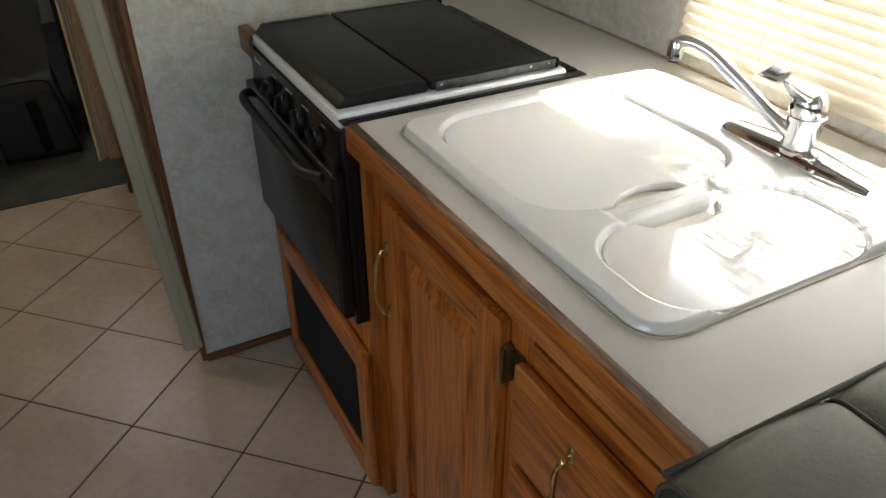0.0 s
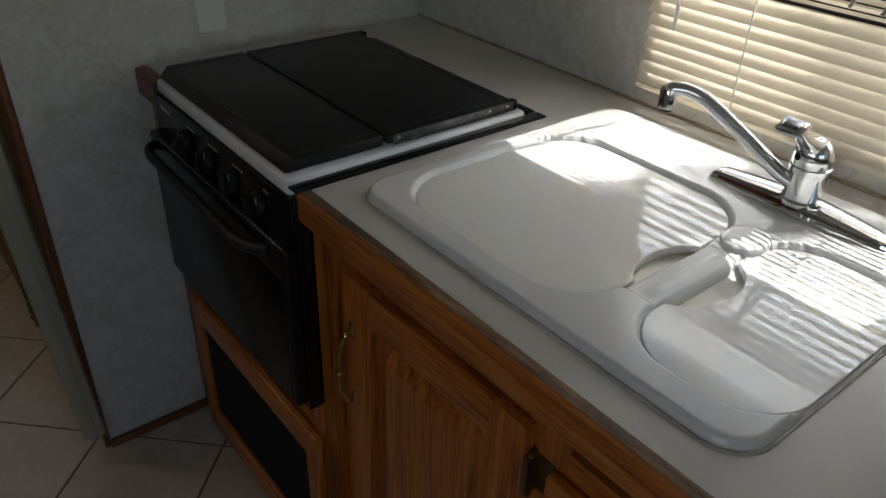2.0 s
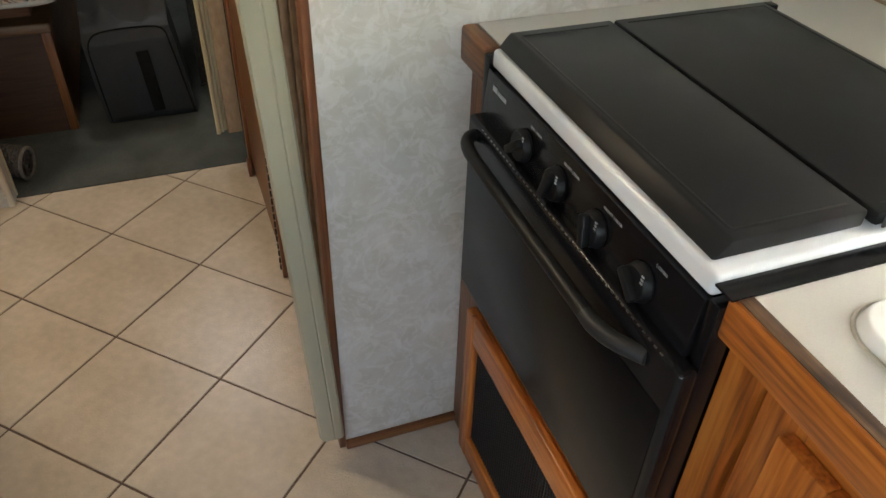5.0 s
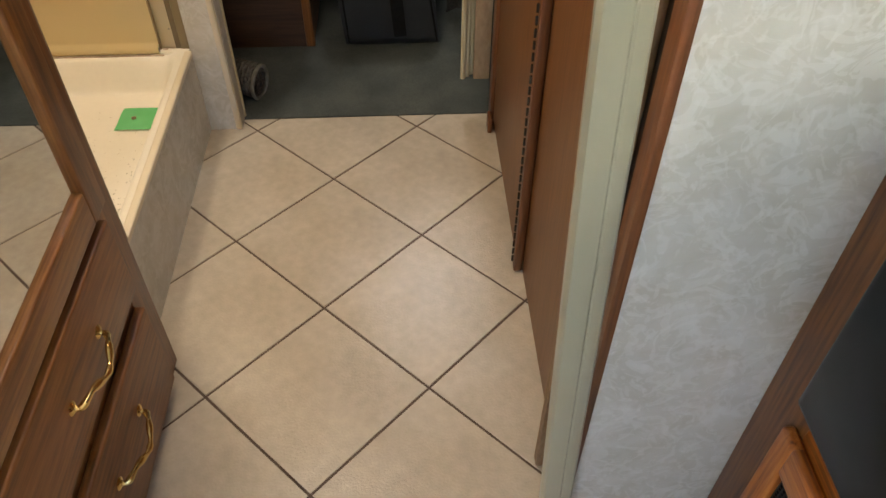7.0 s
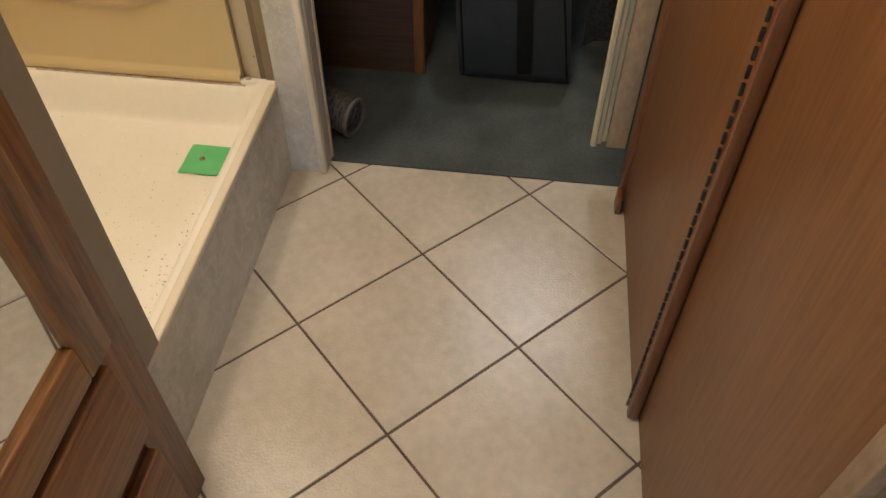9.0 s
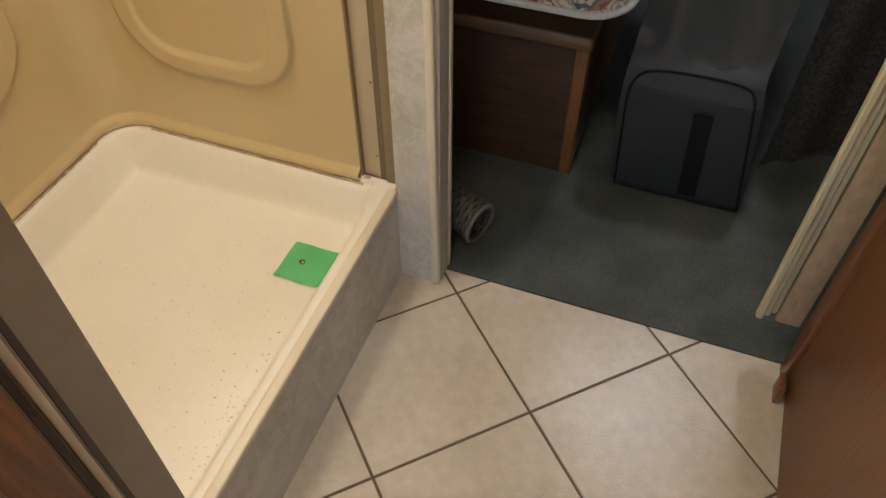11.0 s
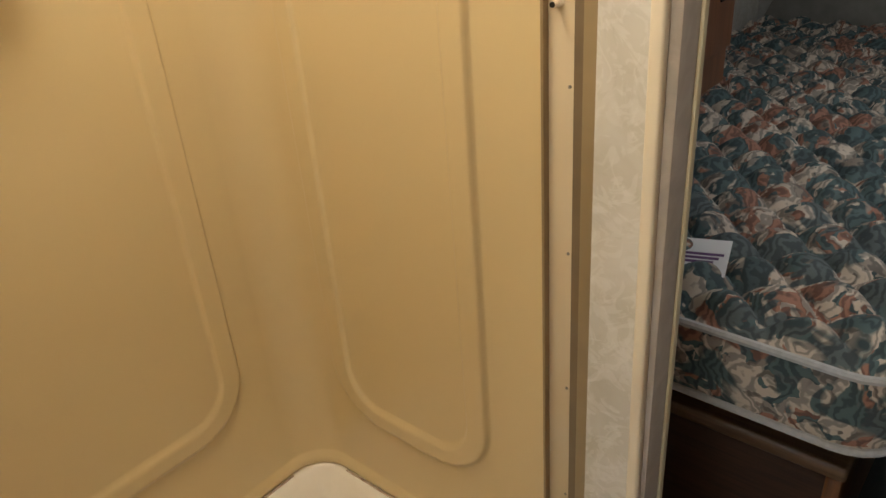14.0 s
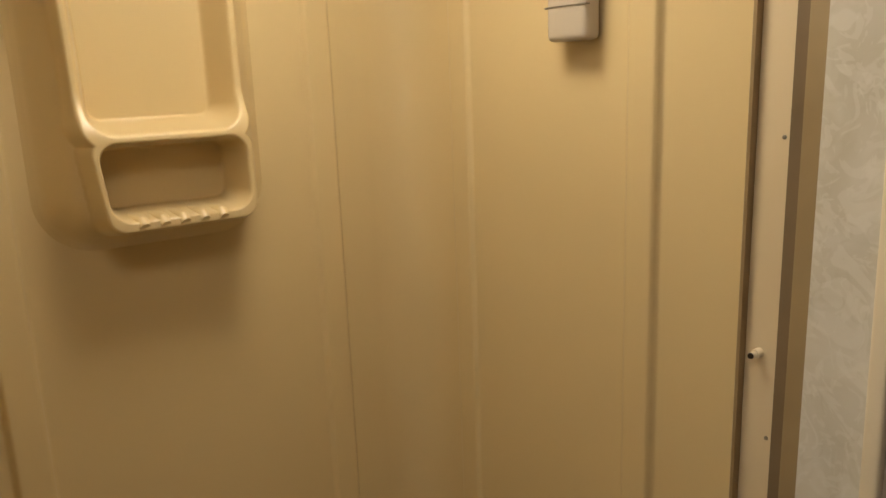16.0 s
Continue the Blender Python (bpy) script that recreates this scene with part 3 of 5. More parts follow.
for y in (0.46, 0.85):
    part("cord", tube([(1.064, y, 0.958), (1.064, y, 1.645)], 0.0012, 6), blind_cord, bl)
part("wand", tube([(1.058, 0.980, 1.076), (1.060, 0.982, 1.64)], 0.0035, 6), material("clear_wand", (0.75, 0.75, 0.72), (0.8, 0.8, 0.77), 9, 0.15, trans=0.4), bl)

# ---- kitchen ----
CT = 0.915
ctop = thing("countertop", (0.75, 0.7, CT), "pale laminate worktop with a worn oak front edge", "countertop")


def slab(xs, ys, keep, z0, z1):
    """A slab of any right-angled plan, with holes, as one closed mesh."""
    b = bmesh.new()
    vt = {}

    def at(i, j, z):
        if (i, j, z) not in vt:
            vt[i, j, z] = b.verts.new((xs[i], ys[j], z))
        return vt[i, j, z]

    cells = {(i, j) for i in range(len(xs) - 1) for j in range(len(ys) - 1) if keep(i, j)}
    for i, j in cells:
        for z in (z0, z1):
            b.faces.new((at(i, j, z), at(i + 1, j, z), at(i + 1, j + 1, z), at(i, j + 1, z)))
        for di, dj, p, q in ((-1, 0, (i, j), (i, j + 1)), (1, 0, (i + 1, j), (i + 1, j + 1)), (0, -1, (i, j), (i + 1, j)), (0, 1, (i, j + 1), (i + 1, j + 1))):
            if (i + di, j + dj) not in cells:
                b.faces.new((at(*p, z0), at(*q, z0), at(*q, z1), at(*p, z1)))
    return b


cw = slab((0.424, 0.505, 0.902, 1.000, 1.10), (0.285, 0.452, 1.010, 1.106, PY), lambda i, j: not (i in (1, 2) and j == 1) and not (j == 3 and i < 2), CT - 0.03, CT)
part("worktop", cw, laminate, ctop)
part("front_edge", box(0.404, 0.4235, 0.285, 1.106, CT - 0.048, CT + 0.001, 0.004), oak_y, ctop, "honey oak edge with a worn top")
part("edge_end", box(0.424, 0.90, 1.1065, 1.112, CT - 0.048, CT - 0.004, 0.002), oak_y, ctop)
part("worn_strip", box(0.4075, 0.4232, 0.287, 1.104, CT + 0.0012, CT + 0.0022, 0.0004), material("scuffed_oak_edge", (0.06, 0.03, 0.015), (0.34, 0.20, 0.10), 40, 0.6, stretch=(1, 0.12, 1), fine=0.5, fscale=160), ctop, "scuffed top of the oak edge")
part("back_seal", box(1.0945, 1.0995, 0.29, PY - 0.001, CT + 0.0002, CT + 0.005, 0.001), material("brown_seal", (0.30, 0.22, 0.14), (0.45, 0.36, 0.25), 30, 0.7), ctop, "thin brown seal along the wall")
sp = thing("counter_filler", (0.42, 1.70, CT), "short strip of worktop between stove and wall", "countertop")
part("worktop", box(0.425, 0.902, 1.648, PY, CT - 0.03, CT), laminate, sp)
# Darker oak here holds the shade beside the wall.
part("front_edge", box(0.398, 0.425, 1.648, PY, CT - 0.055, CT + 0.001, 0.006, 3), oakd_y, sp, "oak end block, darkened for shade")

FX = 0.446           # face of the base cabinets
cab = thing("sink_cabinet", (FX, 0.86, 0), "honey oak sink base cabinet with one raised panel door", "cabinet")
part("stile", box(FX, FX + 0.02, 0.605, 0.655, 0.0, CT - 0.03), oak_z, cab)
part("stile", box(FX, FX + 0.02, 1.010, 1.064, 0.0, CT - 0.03), oak_z, cab)
part("end_stile", box(FX - 0.020, FX + 0.02, 1.069, 1.1035, 0.0, CT - 0.03), oak_z, cab)
part("rail", box(FX + 0.001, FX + 0.02, 0.655, 1.010, 0.80, CT - 0.03), oak_y, cab)
part("rail", box(FX + 0.001, FX + 0.02, 0.655, 1.010, 0.0, 0.10), oak_y, cab)
# Carcass in the darker oak, as the shaded inside.
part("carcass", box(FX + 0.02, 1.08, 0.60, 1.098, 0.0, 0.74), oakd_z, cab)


def raised_door(parent, y0, y1, z0, z1, x, name="door"):
    """A frame and raised panel door whose front faces -x."""
    s = 0.062
    d = part(name, box(x - 0.019, x - 0.001, y0, y0 + s, z0, z1, 0.003), oak_z, parent)
    part("stile", box(x - 0.019, x - 0.001, y1 - s, y1, z0, z1, 0.003), oak_z, d)
    part("rail", box(x - 0.0185, x - 0.001, y0 + s, y1 - s, z1 - s, z1 - 0.0005, 0.003), oak_y, d)
    part("rail", box(x - 0.0185, x - 0.001, y0 + s, y1 - s, z0, z0 + s, 0.003), oak_y, d)
    b = bmesh.new()
    a = [(y0 + s, z0 + s), (y1 - s, z0 + s), (y1 - s, z1 - s), (y0 + s, z1 - s)]
    rings = []
    for off, xx in ((0.0, x - 0.006), (0.010, x - 0.0055), (0.040, x - 0.015), (0.042, x - 0.0165)):
        rings.append([b.verts.new((xx, py + (off if k in (0, 3) else -off), pz + (off if k < 2 else -off))) for k, (py, pz) in enumerate(a)])
    for u, v in zip(rings, rings[1:]):
        for k in range(4):
            b.faces.new((u[k], u[(k + 1) % 4], v[(k + 1) % 4], v[k]))
    b.faces.new(rings[-1])
    part("raised_panel", b, oak_z, d, angle=20)
    return d


def pull(parent, y, zc, x, h=0.108):
    """An S-scrolled brass pull, standing upright on a face that looks to -x."""
    pts = smooth_path([(x, y, zc + h * 0.46), (x - 0.012, y - 0.001, zc + h * 0.44), (x - 0.020, y + 0.003, zc + h * 0.28), (x - 0.026, y - 0.004, zc + h * 0.08),
                       (x - 0.027, y - 0.004, zc - h * 0.08), (x - 0.021, y + 0.003, zc - h * 0.28), (x - 0.012, y - 0.001, zc - h * 0.44), (x, y, zc - h * 0.46)], 5)
    n = len(pts) - 1
    rs = [0.0034 + 0.0016 * math.cos(6 * math.pi * i / n) ** 2 for i in range(n + 1)]
    hd = part("handle", tube(pts, rs, 10), brass, parent, "polished brass scroll pull")
    for s in (1, -1):
        b = lathe([(0.003, 0.0), (0.0085, 0.001), (0.007, 0.003), (0.003, 0.005)], pose(x, y, zc + s * h * 0.46, 0, -90, 0), 12)
        bmesh.ops.scale(b, vec=(1, 0.8, 2.0), space=Matrix.Translation((-x, -y, -(zc + s * h * 0.46))), verts=b.verts)
        part("rosette", b, brass, hd)
    part("collar", lathe([(0.004, -0.006), (0.0062, -0.003), (0.0062, 0.003), (0.004, 0.006)], pose(x - 0.027, y - 0.004, zc), 12), brass, hd)
    return hd


dr = raised_door(cab, 0.641, 1.024, 0.06, 0.812, FX)
pull(dr, 1.004, 0.650, FX - 0.019, 0.150)
hg = part("hinge", box(FX - 0.021, FX - 0.001, 0.630, 0.640, 0.712, 0.772, 0.002), aged_brass, cab, "aged brass hinge")
part("hinge_leaf", box(FX - 0.003, FX + 0.0005, 0.606, 0.629, 0.714, 0.770, 0.001), aged_brass, hg)
part("hinge_pin", tube([(FX - 0.012, 0.634, 0.706), (FX - 0.012, 0.634, 0.778)], 0.0045, 10), aged_brass, hg)

dc = thing("drawer_cabinet", (FX, 0.45, 0), "honey oak drawer cabinet with an open slot above the drawers", "cabinet")
part("stile", box(FX, FX + 0.02, 0.285, 0.32, 0.0, CT - 0.03), oak_z, dc)
part("stile", box(FX, FX + 0.02, 0.592, 0.605, 0.0, CT - 0.03), oak_z, dc)
part("rail", box(FX + 0.001, FX + 0.02, 0.32, 0.592, 0.824, CT - 0.03), oak_y, dc)
part("rail", box(FX + 0.001, FX + 0.02, 0.32, 0.592, 0.760, 0.803), oak_y, dc)
part("rail", box(FX + 0.001, FX + 0.02, 0.32, 0.592, 0.0, 0.06), oak_y, dc)
part("carcass", box(FX + 0.06, 1.08, 0.285, 0.597, 0.0, 0.70), oakd_z, dc)
part("slot_back", box(FX + 0.05, FX + 0.058, 0.31, 0.594, 0.70, CT - 0.032), oakd_y, dc)
for z0, z1 in ((0.60, 0.770), (0.36, 0.575), (0.07, 0.335)):
    d = part("drawer", box(FX - 0.019, FX - 0.001, 0.315, 0.606, z0, z1, 0.005, 3), oak_y, dc)
    pull(d, 0.475, (z0 + z1) / 2 - 0.02, FX - 0.019, 0.132)

# sink
SX0, SX1, SY0, SY1 = 0.472, 1.025, 0.426, 1.056


COVERS = ((0.696, 0.847, 0.183, 0.177, 0.090), (0.691, 0.524, 0.172, 0.095, 0.078))     # centre, half sizes and corner of each cover
NX_, NY_, NA, NB = 0.686, 0.6375, 0.078, 0.059          # the oval finger hole that both covers share


def sink_point(u, v):
    x, y = SX0 + u * (SX1 - SX0), SY0 + v * (SY1 - SY0)
    rim = rbox_sdf(x, y, (SX0 + SX1) / 2, (SY0 + SY1) / 2, (SX1 - SX0) / 2, (SY1 - SY0) / 2, 0.045)
    z = CT - 0.0085 + 0.021 * ease(-0.005, 0.007, -rim)
    d0, d1 = (rbox_sdf(x, y, cx, cy, hx + 0.003, hy + 0.003, r) for cx, cy, hx, hy, r in COVERS)
    # the bar between the bowls, low along the finger hole and rising to a round boss at the back
    bar = 0.0065 * ease(0.0, 0.016, -rbox_sdf(x, y, 0.690, 0.6375, 0.104, 0.060, 0.03))
    z -= bar * (1 - ease(0.760, 0.790, x))
    crown = abs(y - 0.6375)
    z += 0.0022 * (ease(0.012, 0.004, crown) if crown < 0.012 else 0.0) * ease(0.60, 0.63, x) * (1 - ease(0.74, 0.77, x))

    def bowl(d, depth):
        return 0.0095 * ease(-0.004, 0.006, -d) + depth * (0.8 * ease(0.004, 0.012, -d) + 0.2 * ease(0.012, 0.060, -d))
    drop = max(bowl(d0, 0.140), bowl(d1, 0.115))
    return (x, y, z - drop)


snk = thing("kitchen_sink", (0.75, 0.73, CT), "glossy white double bowl drop-in sink in sunlight", "sink")
part("basin", sheet(250, 284, sink_point), sink_white, snk, angle=60)
part("boss", lathe([(0.030, -0.012), (0.030, 0.0), (0.0288, 0.0022), (0.026, 0.0036), (0.018, 0.0042), (0.001, 0.0044)], pose(0.806, 0.640, CT + 0.0125) @ Matrix.Diagonal((1.22, 1.0, 1, 1)), 36), sink_white, snk, "round white boss behind the bowls", 60)
bead = []
for cx, cy, a0 in ((SX1 - 0.045, SY1 - 0.045, 0), (SX0 + 0.045, SY1 - 0.045, 90), (SX0 + 0.045, SY0 + 0.045, 180), (SX1 - 0.045, SY0 + 0.045, 270)):
    bead += [(cx + 0.047 * math.cos(radians(a0 + 10 * k)), cy + 0.047 * math.sin(radians(a0 + 10 * k)), CT + 0.0004) for k in range(10)]
part("sealant_bead", tube(bead, 0.0022, 6, closed=True), material("aged_sealant", (0.40, 0.37, 0.29), (0.55, 0.53, 0.46), 40, 0.55), snk, "thin yellowed sealant bead")
for cx, cy, cz in ((0.715, 0.80, CT - 0.140), (0.712, 0.54, CT - 0.115)):
    part("drain", lathe([(0.018, 0.0), (0.040, 0.002), (0.042, 0.0035), (0.030, 0.003), (0.026, 0.0)], pose(cx, cy, cz), 24), chrome, snk, "chrome drain ring")


def cover_outline(cx, cy, hx, hy, r, side):
    """A rounded plate with its share of the oval finger hole bitten out of one long side."""
    pts = []
    for sx, sy, a0 in ((1, 1, 0), (-1, 1, 90), (-1, -1, 180), (1, -1, 270)):
        for k in range(13):
            a = radians(a0 + 7.5 * k)
            pts.append((cx + sx * (hx - r) + r * math.cos(a), cy + sy * (hy - r) + r * math.sin(a)))
    edge = abs(cy + side * hy - NY_) / NB
    half = NA * math.sqrt(1 - edge * edge)
    bite = []
    for k in range(33):
        x = NX_ - side * half * (1 - k / 16) * -1
        bite.append((x, NY_ - side * NB * math.sqrt(max(0.0, 1 - ((x - NX_) / NA) ** 2))))
    cut = 13 if side > 0 else 39
    return pts[:cut] + bite + pts[cut:]


def sink_cover(label, plan, side):
    b = bmesh.new()
    o = cover_outline(*plan, side)
    n = len(o)
    mx, my = plan[0], plan[1]
    rings = [[b.verts.new((x + (mx - x) * k, y + (my - y) * k, CT + z)) for x, y in o] for k, z in ((0.0, -0.0065), (0.0, 0.0040), (0.003, 0.0050), (0.007, 0.0053))]
    for p, q in zip(rings, rings[1:]):
        for k in range(n):
            b.faces.new((p[k], p[(k + 1) % n], q[(k + 1) % n], q[k]))
    f1, f2 = b.faces.new(rings[-1]), b.faces.new(rings[0][::-1])
    bmesh.ops.triangulate(b, faces=[f1, f2])
    tagged(part("sink_cover", b, cover_mat, angle=5.0), label, "sink cover", "covers in the sink")


cover_mat = material("cream_acrylic_cover", (0.88, 0.862, 0.80), (0.90, 0.882, 0.82), 5, 0.045, rvar=0.0)
cb = cover_mat.node_tree.nodes["Principled BSDF"]
cb.inputs["Subsurface Weight"].default_value, cb.inputs["Subsurface Scale"].default_value = 0.7, 0.022
cb.inputs["Subsurface Radius"].default_value = (1.0, 0.9, 0.75)
cb.inputs["Specular IOR Level"].default_value = 0.9
sink_cover("large cream acrylic cover lying over the sink bowl", COVERS[0], -1)
sink_cover("small glossy cream cover lying over the sink bowl", COVERS[1], 1)

# Added pale plates: the glow of light inside the bowls, put into colour.
dish = thing("lit_bowl_fill", (NX_, NY_, CT - 0.02), "added cream plates that stand for the lit bowl below the sink covers", "dish")
for s_ in (1, -1):
    part("bowl", lathe([(0.001, -0.004), (0.030, -0.004), (0.036, 0.000), (0.0365, 0.002), (0.030, -0.002), (0.001, -0.002)], pose(NX_, NY_ + s_ * 0.043, CT - 0.0075) @ Matrix.Diagonal((2.45, 1.0, 1, 1)), 40), lit_bowl_cream, dish)

# faucet
fc = thing("kitchen_faucet", (0.936, 0.643, CT + 0.01), "chrome single lever kitchen faucet with a long spout", "faucet")
FZ, FXC, FYC = CT + 0.0135, 0.936, 0.643
b = bmesh.new()
rings = []
for i in range(33):
    t = i / 32 * 2 - 1
    y = FYC + t * 0.130
    hw = 0.030 * (1 - 0.34 * abs(t) ** 1.6)
    h = 0.025 - 0.012 * abs(t) ** 1.2
    if abs(t) > 0.97:
        hw, h = hw * 0.94, h * 0.8
    rings.append([b.verts.new((FXC + px * hw, y, FZ + pz * h)) for px, pz in ((-1, 0), (-1, 0.22), (-0.86, 0.34), (-0.80, 0.62), (-0.45, 0.93), (0, 1), (0.45, 0.93), (0.80, 0.62), (0.86, 0.34), (1, 0.22), (1, 0))])
for u, v in zip(rings, rings[1:]):
    for k in range(10):
        b.faces.new((u[k], u[k + 1], v[k + 1], v[k]))
b.faces.new(rings[0])
b.faces.new(rings[-1])
part("base_plate", b, chrome, fc, angle=28)
part("body", lathe([(0.0275, 0.0), (0.0275, 0.006), (0.0250, 0.009), (0.0245, 0.047), (0.0275, 0.049), (0.0275, 0.056), (0.0255, 0.058)], pose(FXC, FYC, FZ + 0.012), 32), chrome, fc)
part("dome", lathe([(0.0248, 0.0), (0.0262, 0.006), (0.0262, 0.014), (0.0235, 0.026), (0.018, 0.034), (0.010, 0.039), (0.002, 0.040)], pose(FXC, FYC, FZ + 0.070, 0, -12, 0), 32), chrome, fc)
sp_pts = smooth_path([(0.924, 0.656, FZ + 0.040), (0.914, 0.674, FZ + 0.052), (0.894, 0.712, FZ + 0.084), (0.868, 0.760, FZ + 0.124), (0.857, 0.779, FZ + 0.137), (0.847, 0.796, FZ + 0.143), (0.838, 0.811, FZ + 0.143), (0.834, 0.8165, FZ + 0.139)], 6)
part("spout", tube(sp_pts, [0.0110 - 0.0015 * i / len(sp_pts) for i in range(len(sp_pts))], 16), chrome, fc)
ar = part("aerator", lathe([(0.009, 0.0), (0.0120, 0.001), (0.0120, 0.026), (0.0100, 0.031), (0.006, 0.032)], pose(0.834, 0.8165, FZ + 0.114), 20), chrome, fc)
part("nozzle", lathe([(0.0085, -0.002), (0.0085, 0.001)], pose(0.834, 0.8165, FZ + 0.1135), 16), black_matte, ar)
lv = smooth_path([(0.930, FYC, FZ + 0.096), (0.908, FYC, FZ + 0.106), (0.888, FYC, FZ + 0.118), (0.868, 0.642, FZ + 0.134), (0.854, 0.641, FZ + 0.142)], 6)
part("lever", tube(lv, [0.0175 - 0.0115 * min(1, i / len(lv) * 1.5) for i in range(len(lv))], 16), chrome, fc)
pd = part("lever_paddle", turned(box(-0.014, 0.014, -0.0175, 0.0175, -0.0042, 0.0042, 0.004, 4), pose(0.843, 0.640, FZ + 0.146, 0, -22, 0)), chrome, fc)
part("paddle_inset", turned(box(-0.007, 0.007, -0.010, 0.010, 0.0043, 0.0049, 0.0002), pose(0.843, 0.640, FZ + 0.146, 0, -22, 0)), grey_metal, pd)
part("lever_cap", lathe([(0.004, 0), (0.0055, 0.001), (0.004, 0.002)], pose(0.9105, 0.652, FZ + 0.084, 0, -80, -20), 12), black_matte, fc)

# wire rack by the window
rk = thing("wire_rack", (0.99, 0.52, 1.19), "dark wire dish rack hung before the blind", "rack")
for i in range(7):
    x = 0.965 + i * 0.0165
    part("wire", tube([(x, 0.30, 1.193 + 0.006 * i), (x, 0.80, 1.193 + 0.006 * i)], 0.0012, 6), dark_metal, rk)
for y in (0.30, 0.55, 0.80):
    part("cross_wire", tube([(0.952, y, 1.189), (1.070, y, 1.231)], 0.0018, 8), dark_metal, rk)
part("front_rod", tube([(0.950, 0.295, 1.188), (0.950, 0.805, 1.188)], 0.0026, 8), dark_metal, rk)
for y in (0.62, 0.66):
    part("loop", tube(smooth_path([(0.94, y, 1.2), (0.965, y, 1.222), (1.03, y + 0.01, 1.226), (1.075, y + 0.012, 1.23)], 4), 0.0022, 6), chrome, rk)
for y in (0.32, 0.78):
    part("bracket", tube([(1.070, y, 1.231), (1.056, y, 1.50), (1.056, y, 1.70), (1.098, y, 1.71)], 0.0026, 6), dark_metal, rk)

# stove
sv = thing("gas_range", (0.64, 1.39, 0), "black gas range with closed folding cover and oven", "stove")
SYa, SYb = 1.122, 1.642
part("body", box(0.425, 0.895, SYa, SYb, 0.44, 0.895, 0.002), black_enamel, sv)
part("side_trim", box(0.398, 0.424, 1.105, 1.121, 0.490, 0.902, 0.002), black_enamel, sv)
part("side_trim", box(0.396, 0.424, 1.627, 1.645, 0.515, 0.912, 0.002), black_enamel, sv)
part("flange", box(0.400, 0.900, 1.097, 1.1215, 0.9155, 0.9185, 0.0008), black_enamel, sv)
part("flange", box(0.870, 0.900, 1.126, 1.642, 0.9155, 0.919, 0.0015), black_enamel, sv)
part("cooktop", box(0.400, 0.872, 1.122, 1.627, 0.899, 0.926, 0.006, 3), white_enamel, sv, "white enamel cooktop rim")
cpl = part("control_panel", turned(box(-0.006, 0.006, 1.122, 1.626, -0.042, 0.040, 0.002), pose(0.398, 0, 0.858, 0, 5, 0)), black_enamel, sv)
for i, y in enumerate((1.488, 1.394, 1.300, 1.206)):
    m = pose(0.392, y, 0.853, 0, -85, 0)
    k = part("knob", lathe([(0.021, 0.0), (0.0225, 0.003), (0.020, 0.011), (0.0185, 0.0125), (0.004, 0.013)], m, 24), black_matte, sv)
    part("grip", turned(box(-0.019, 0.019, -0.0055, 0.0055, 0.010, 0.023, 0.003), m @ pose(0, 0, 0, 0, 0, 35 * i - 50)), black_matte, k)
    for q in range(3):
        part("print_mark", turned(box(0.009 + q * 0.004, 0.0108 + q * 0.004, -0.015, -0.011, 0.0125, 0.0134), m), ink_white, k)


def lettering(text, size, m, mat, parent, name="lettering"):
    cu = bpy.data.curves.new(name, "FONT")
    cu.body, cu.size, cu.extrude, cu.align_x = text, size, 0.0002, "CENTER"
    cu.materials.append(mat)
    o = new(name, cu)
    o.parent = parent
    o.matrix_parent_inverse = Matrix.Translation(-AT[parent.name])
    o.matrix_basis = m
    return o


for y, s in ((1.466, "LEFT | REAR"), (1.372, "FRONT | REAR"), (1.278, "FRONT | REAR"), (1.184, "| OVEN")):
    lettering(s, 0.0058, pose(0.3940, y, 0.882, 95, 0, -90), ink_white, sv)
for k in range(2):
    part("badge", turned(box(-0.0008, 0.0008, 1.588 - k * 0.030, 1.602 - k * 0.016, 0, 0.008 - k * 0.002, 0.0004), pose(0.3938, 0, 0.876)), ink_white, sv)
od = part("oven_door", box(0.372, 0.396, 1.099, 1.634, 0.514, 0.828, 0.007, 3), black_enamel, sv)
part("door_glass", box(0.3705, 0.373, 1.110, 1.624, 0.524, 0.768, 0.001), black_glass, od)
hp = smooth_path([(0.372, 1.606, 0.807), (0.360, 1.600, 0.806), (0.352, 1.582, 0.803), (0.350, 1.54, 0.801), (0.350, 1.40, 0.799), (0.350, 1.30, 0.798), (0.350, 1.228, 0.797)], 5)
for k in range(44):
    part("vent_mark", box(0.3735, 0.3755, 1.13 + k * 0.0105, 1.135 + k * 0.0105, 0.8245, 0.8262), screw_mat, od)
hd = part("handle", tube(hp, 0.0098, 12), black_matte, od)
part("handle_end", tube(smooth_path([(0.350, 1.232, 0.797), (0.350, 1.215, 0.797), (0.356, 1.188, 0.799), (0.366, 1.165, 0.802), (0.374, 1.150, 0.804)], 4), [0.0102] * 8 + [0.0100] * 4 + [0.0095] * 5, 12), slate_plastic, hd, "worn slate plastic end cap")
b = box(0.406, 0.578, 1.138, 1.624, 0.928, 0.9475)
for v in b.verts:
    if v.co.x < 0.42 and v.co.z > 0.94:
        v.co.x += 0.017
bmesh.ops.bevel(b, geom=b.edges[:], offset=0.003, segments=2, affect="EDGES", profile=0.5)
lf = part("cover_front", b, black_cover, sv, "black folding cover, front leaf")
lb = part("cover_back", box(0.582, 0.840, 1.130, 1.622, 0.932, 0.9485, 0.004, 2), black_cover, sv, "black folding cover, back leaf")
b = box(0.433, 0.565, 1.150, 1.155, 0.9465, 0.9480, 0.0007)
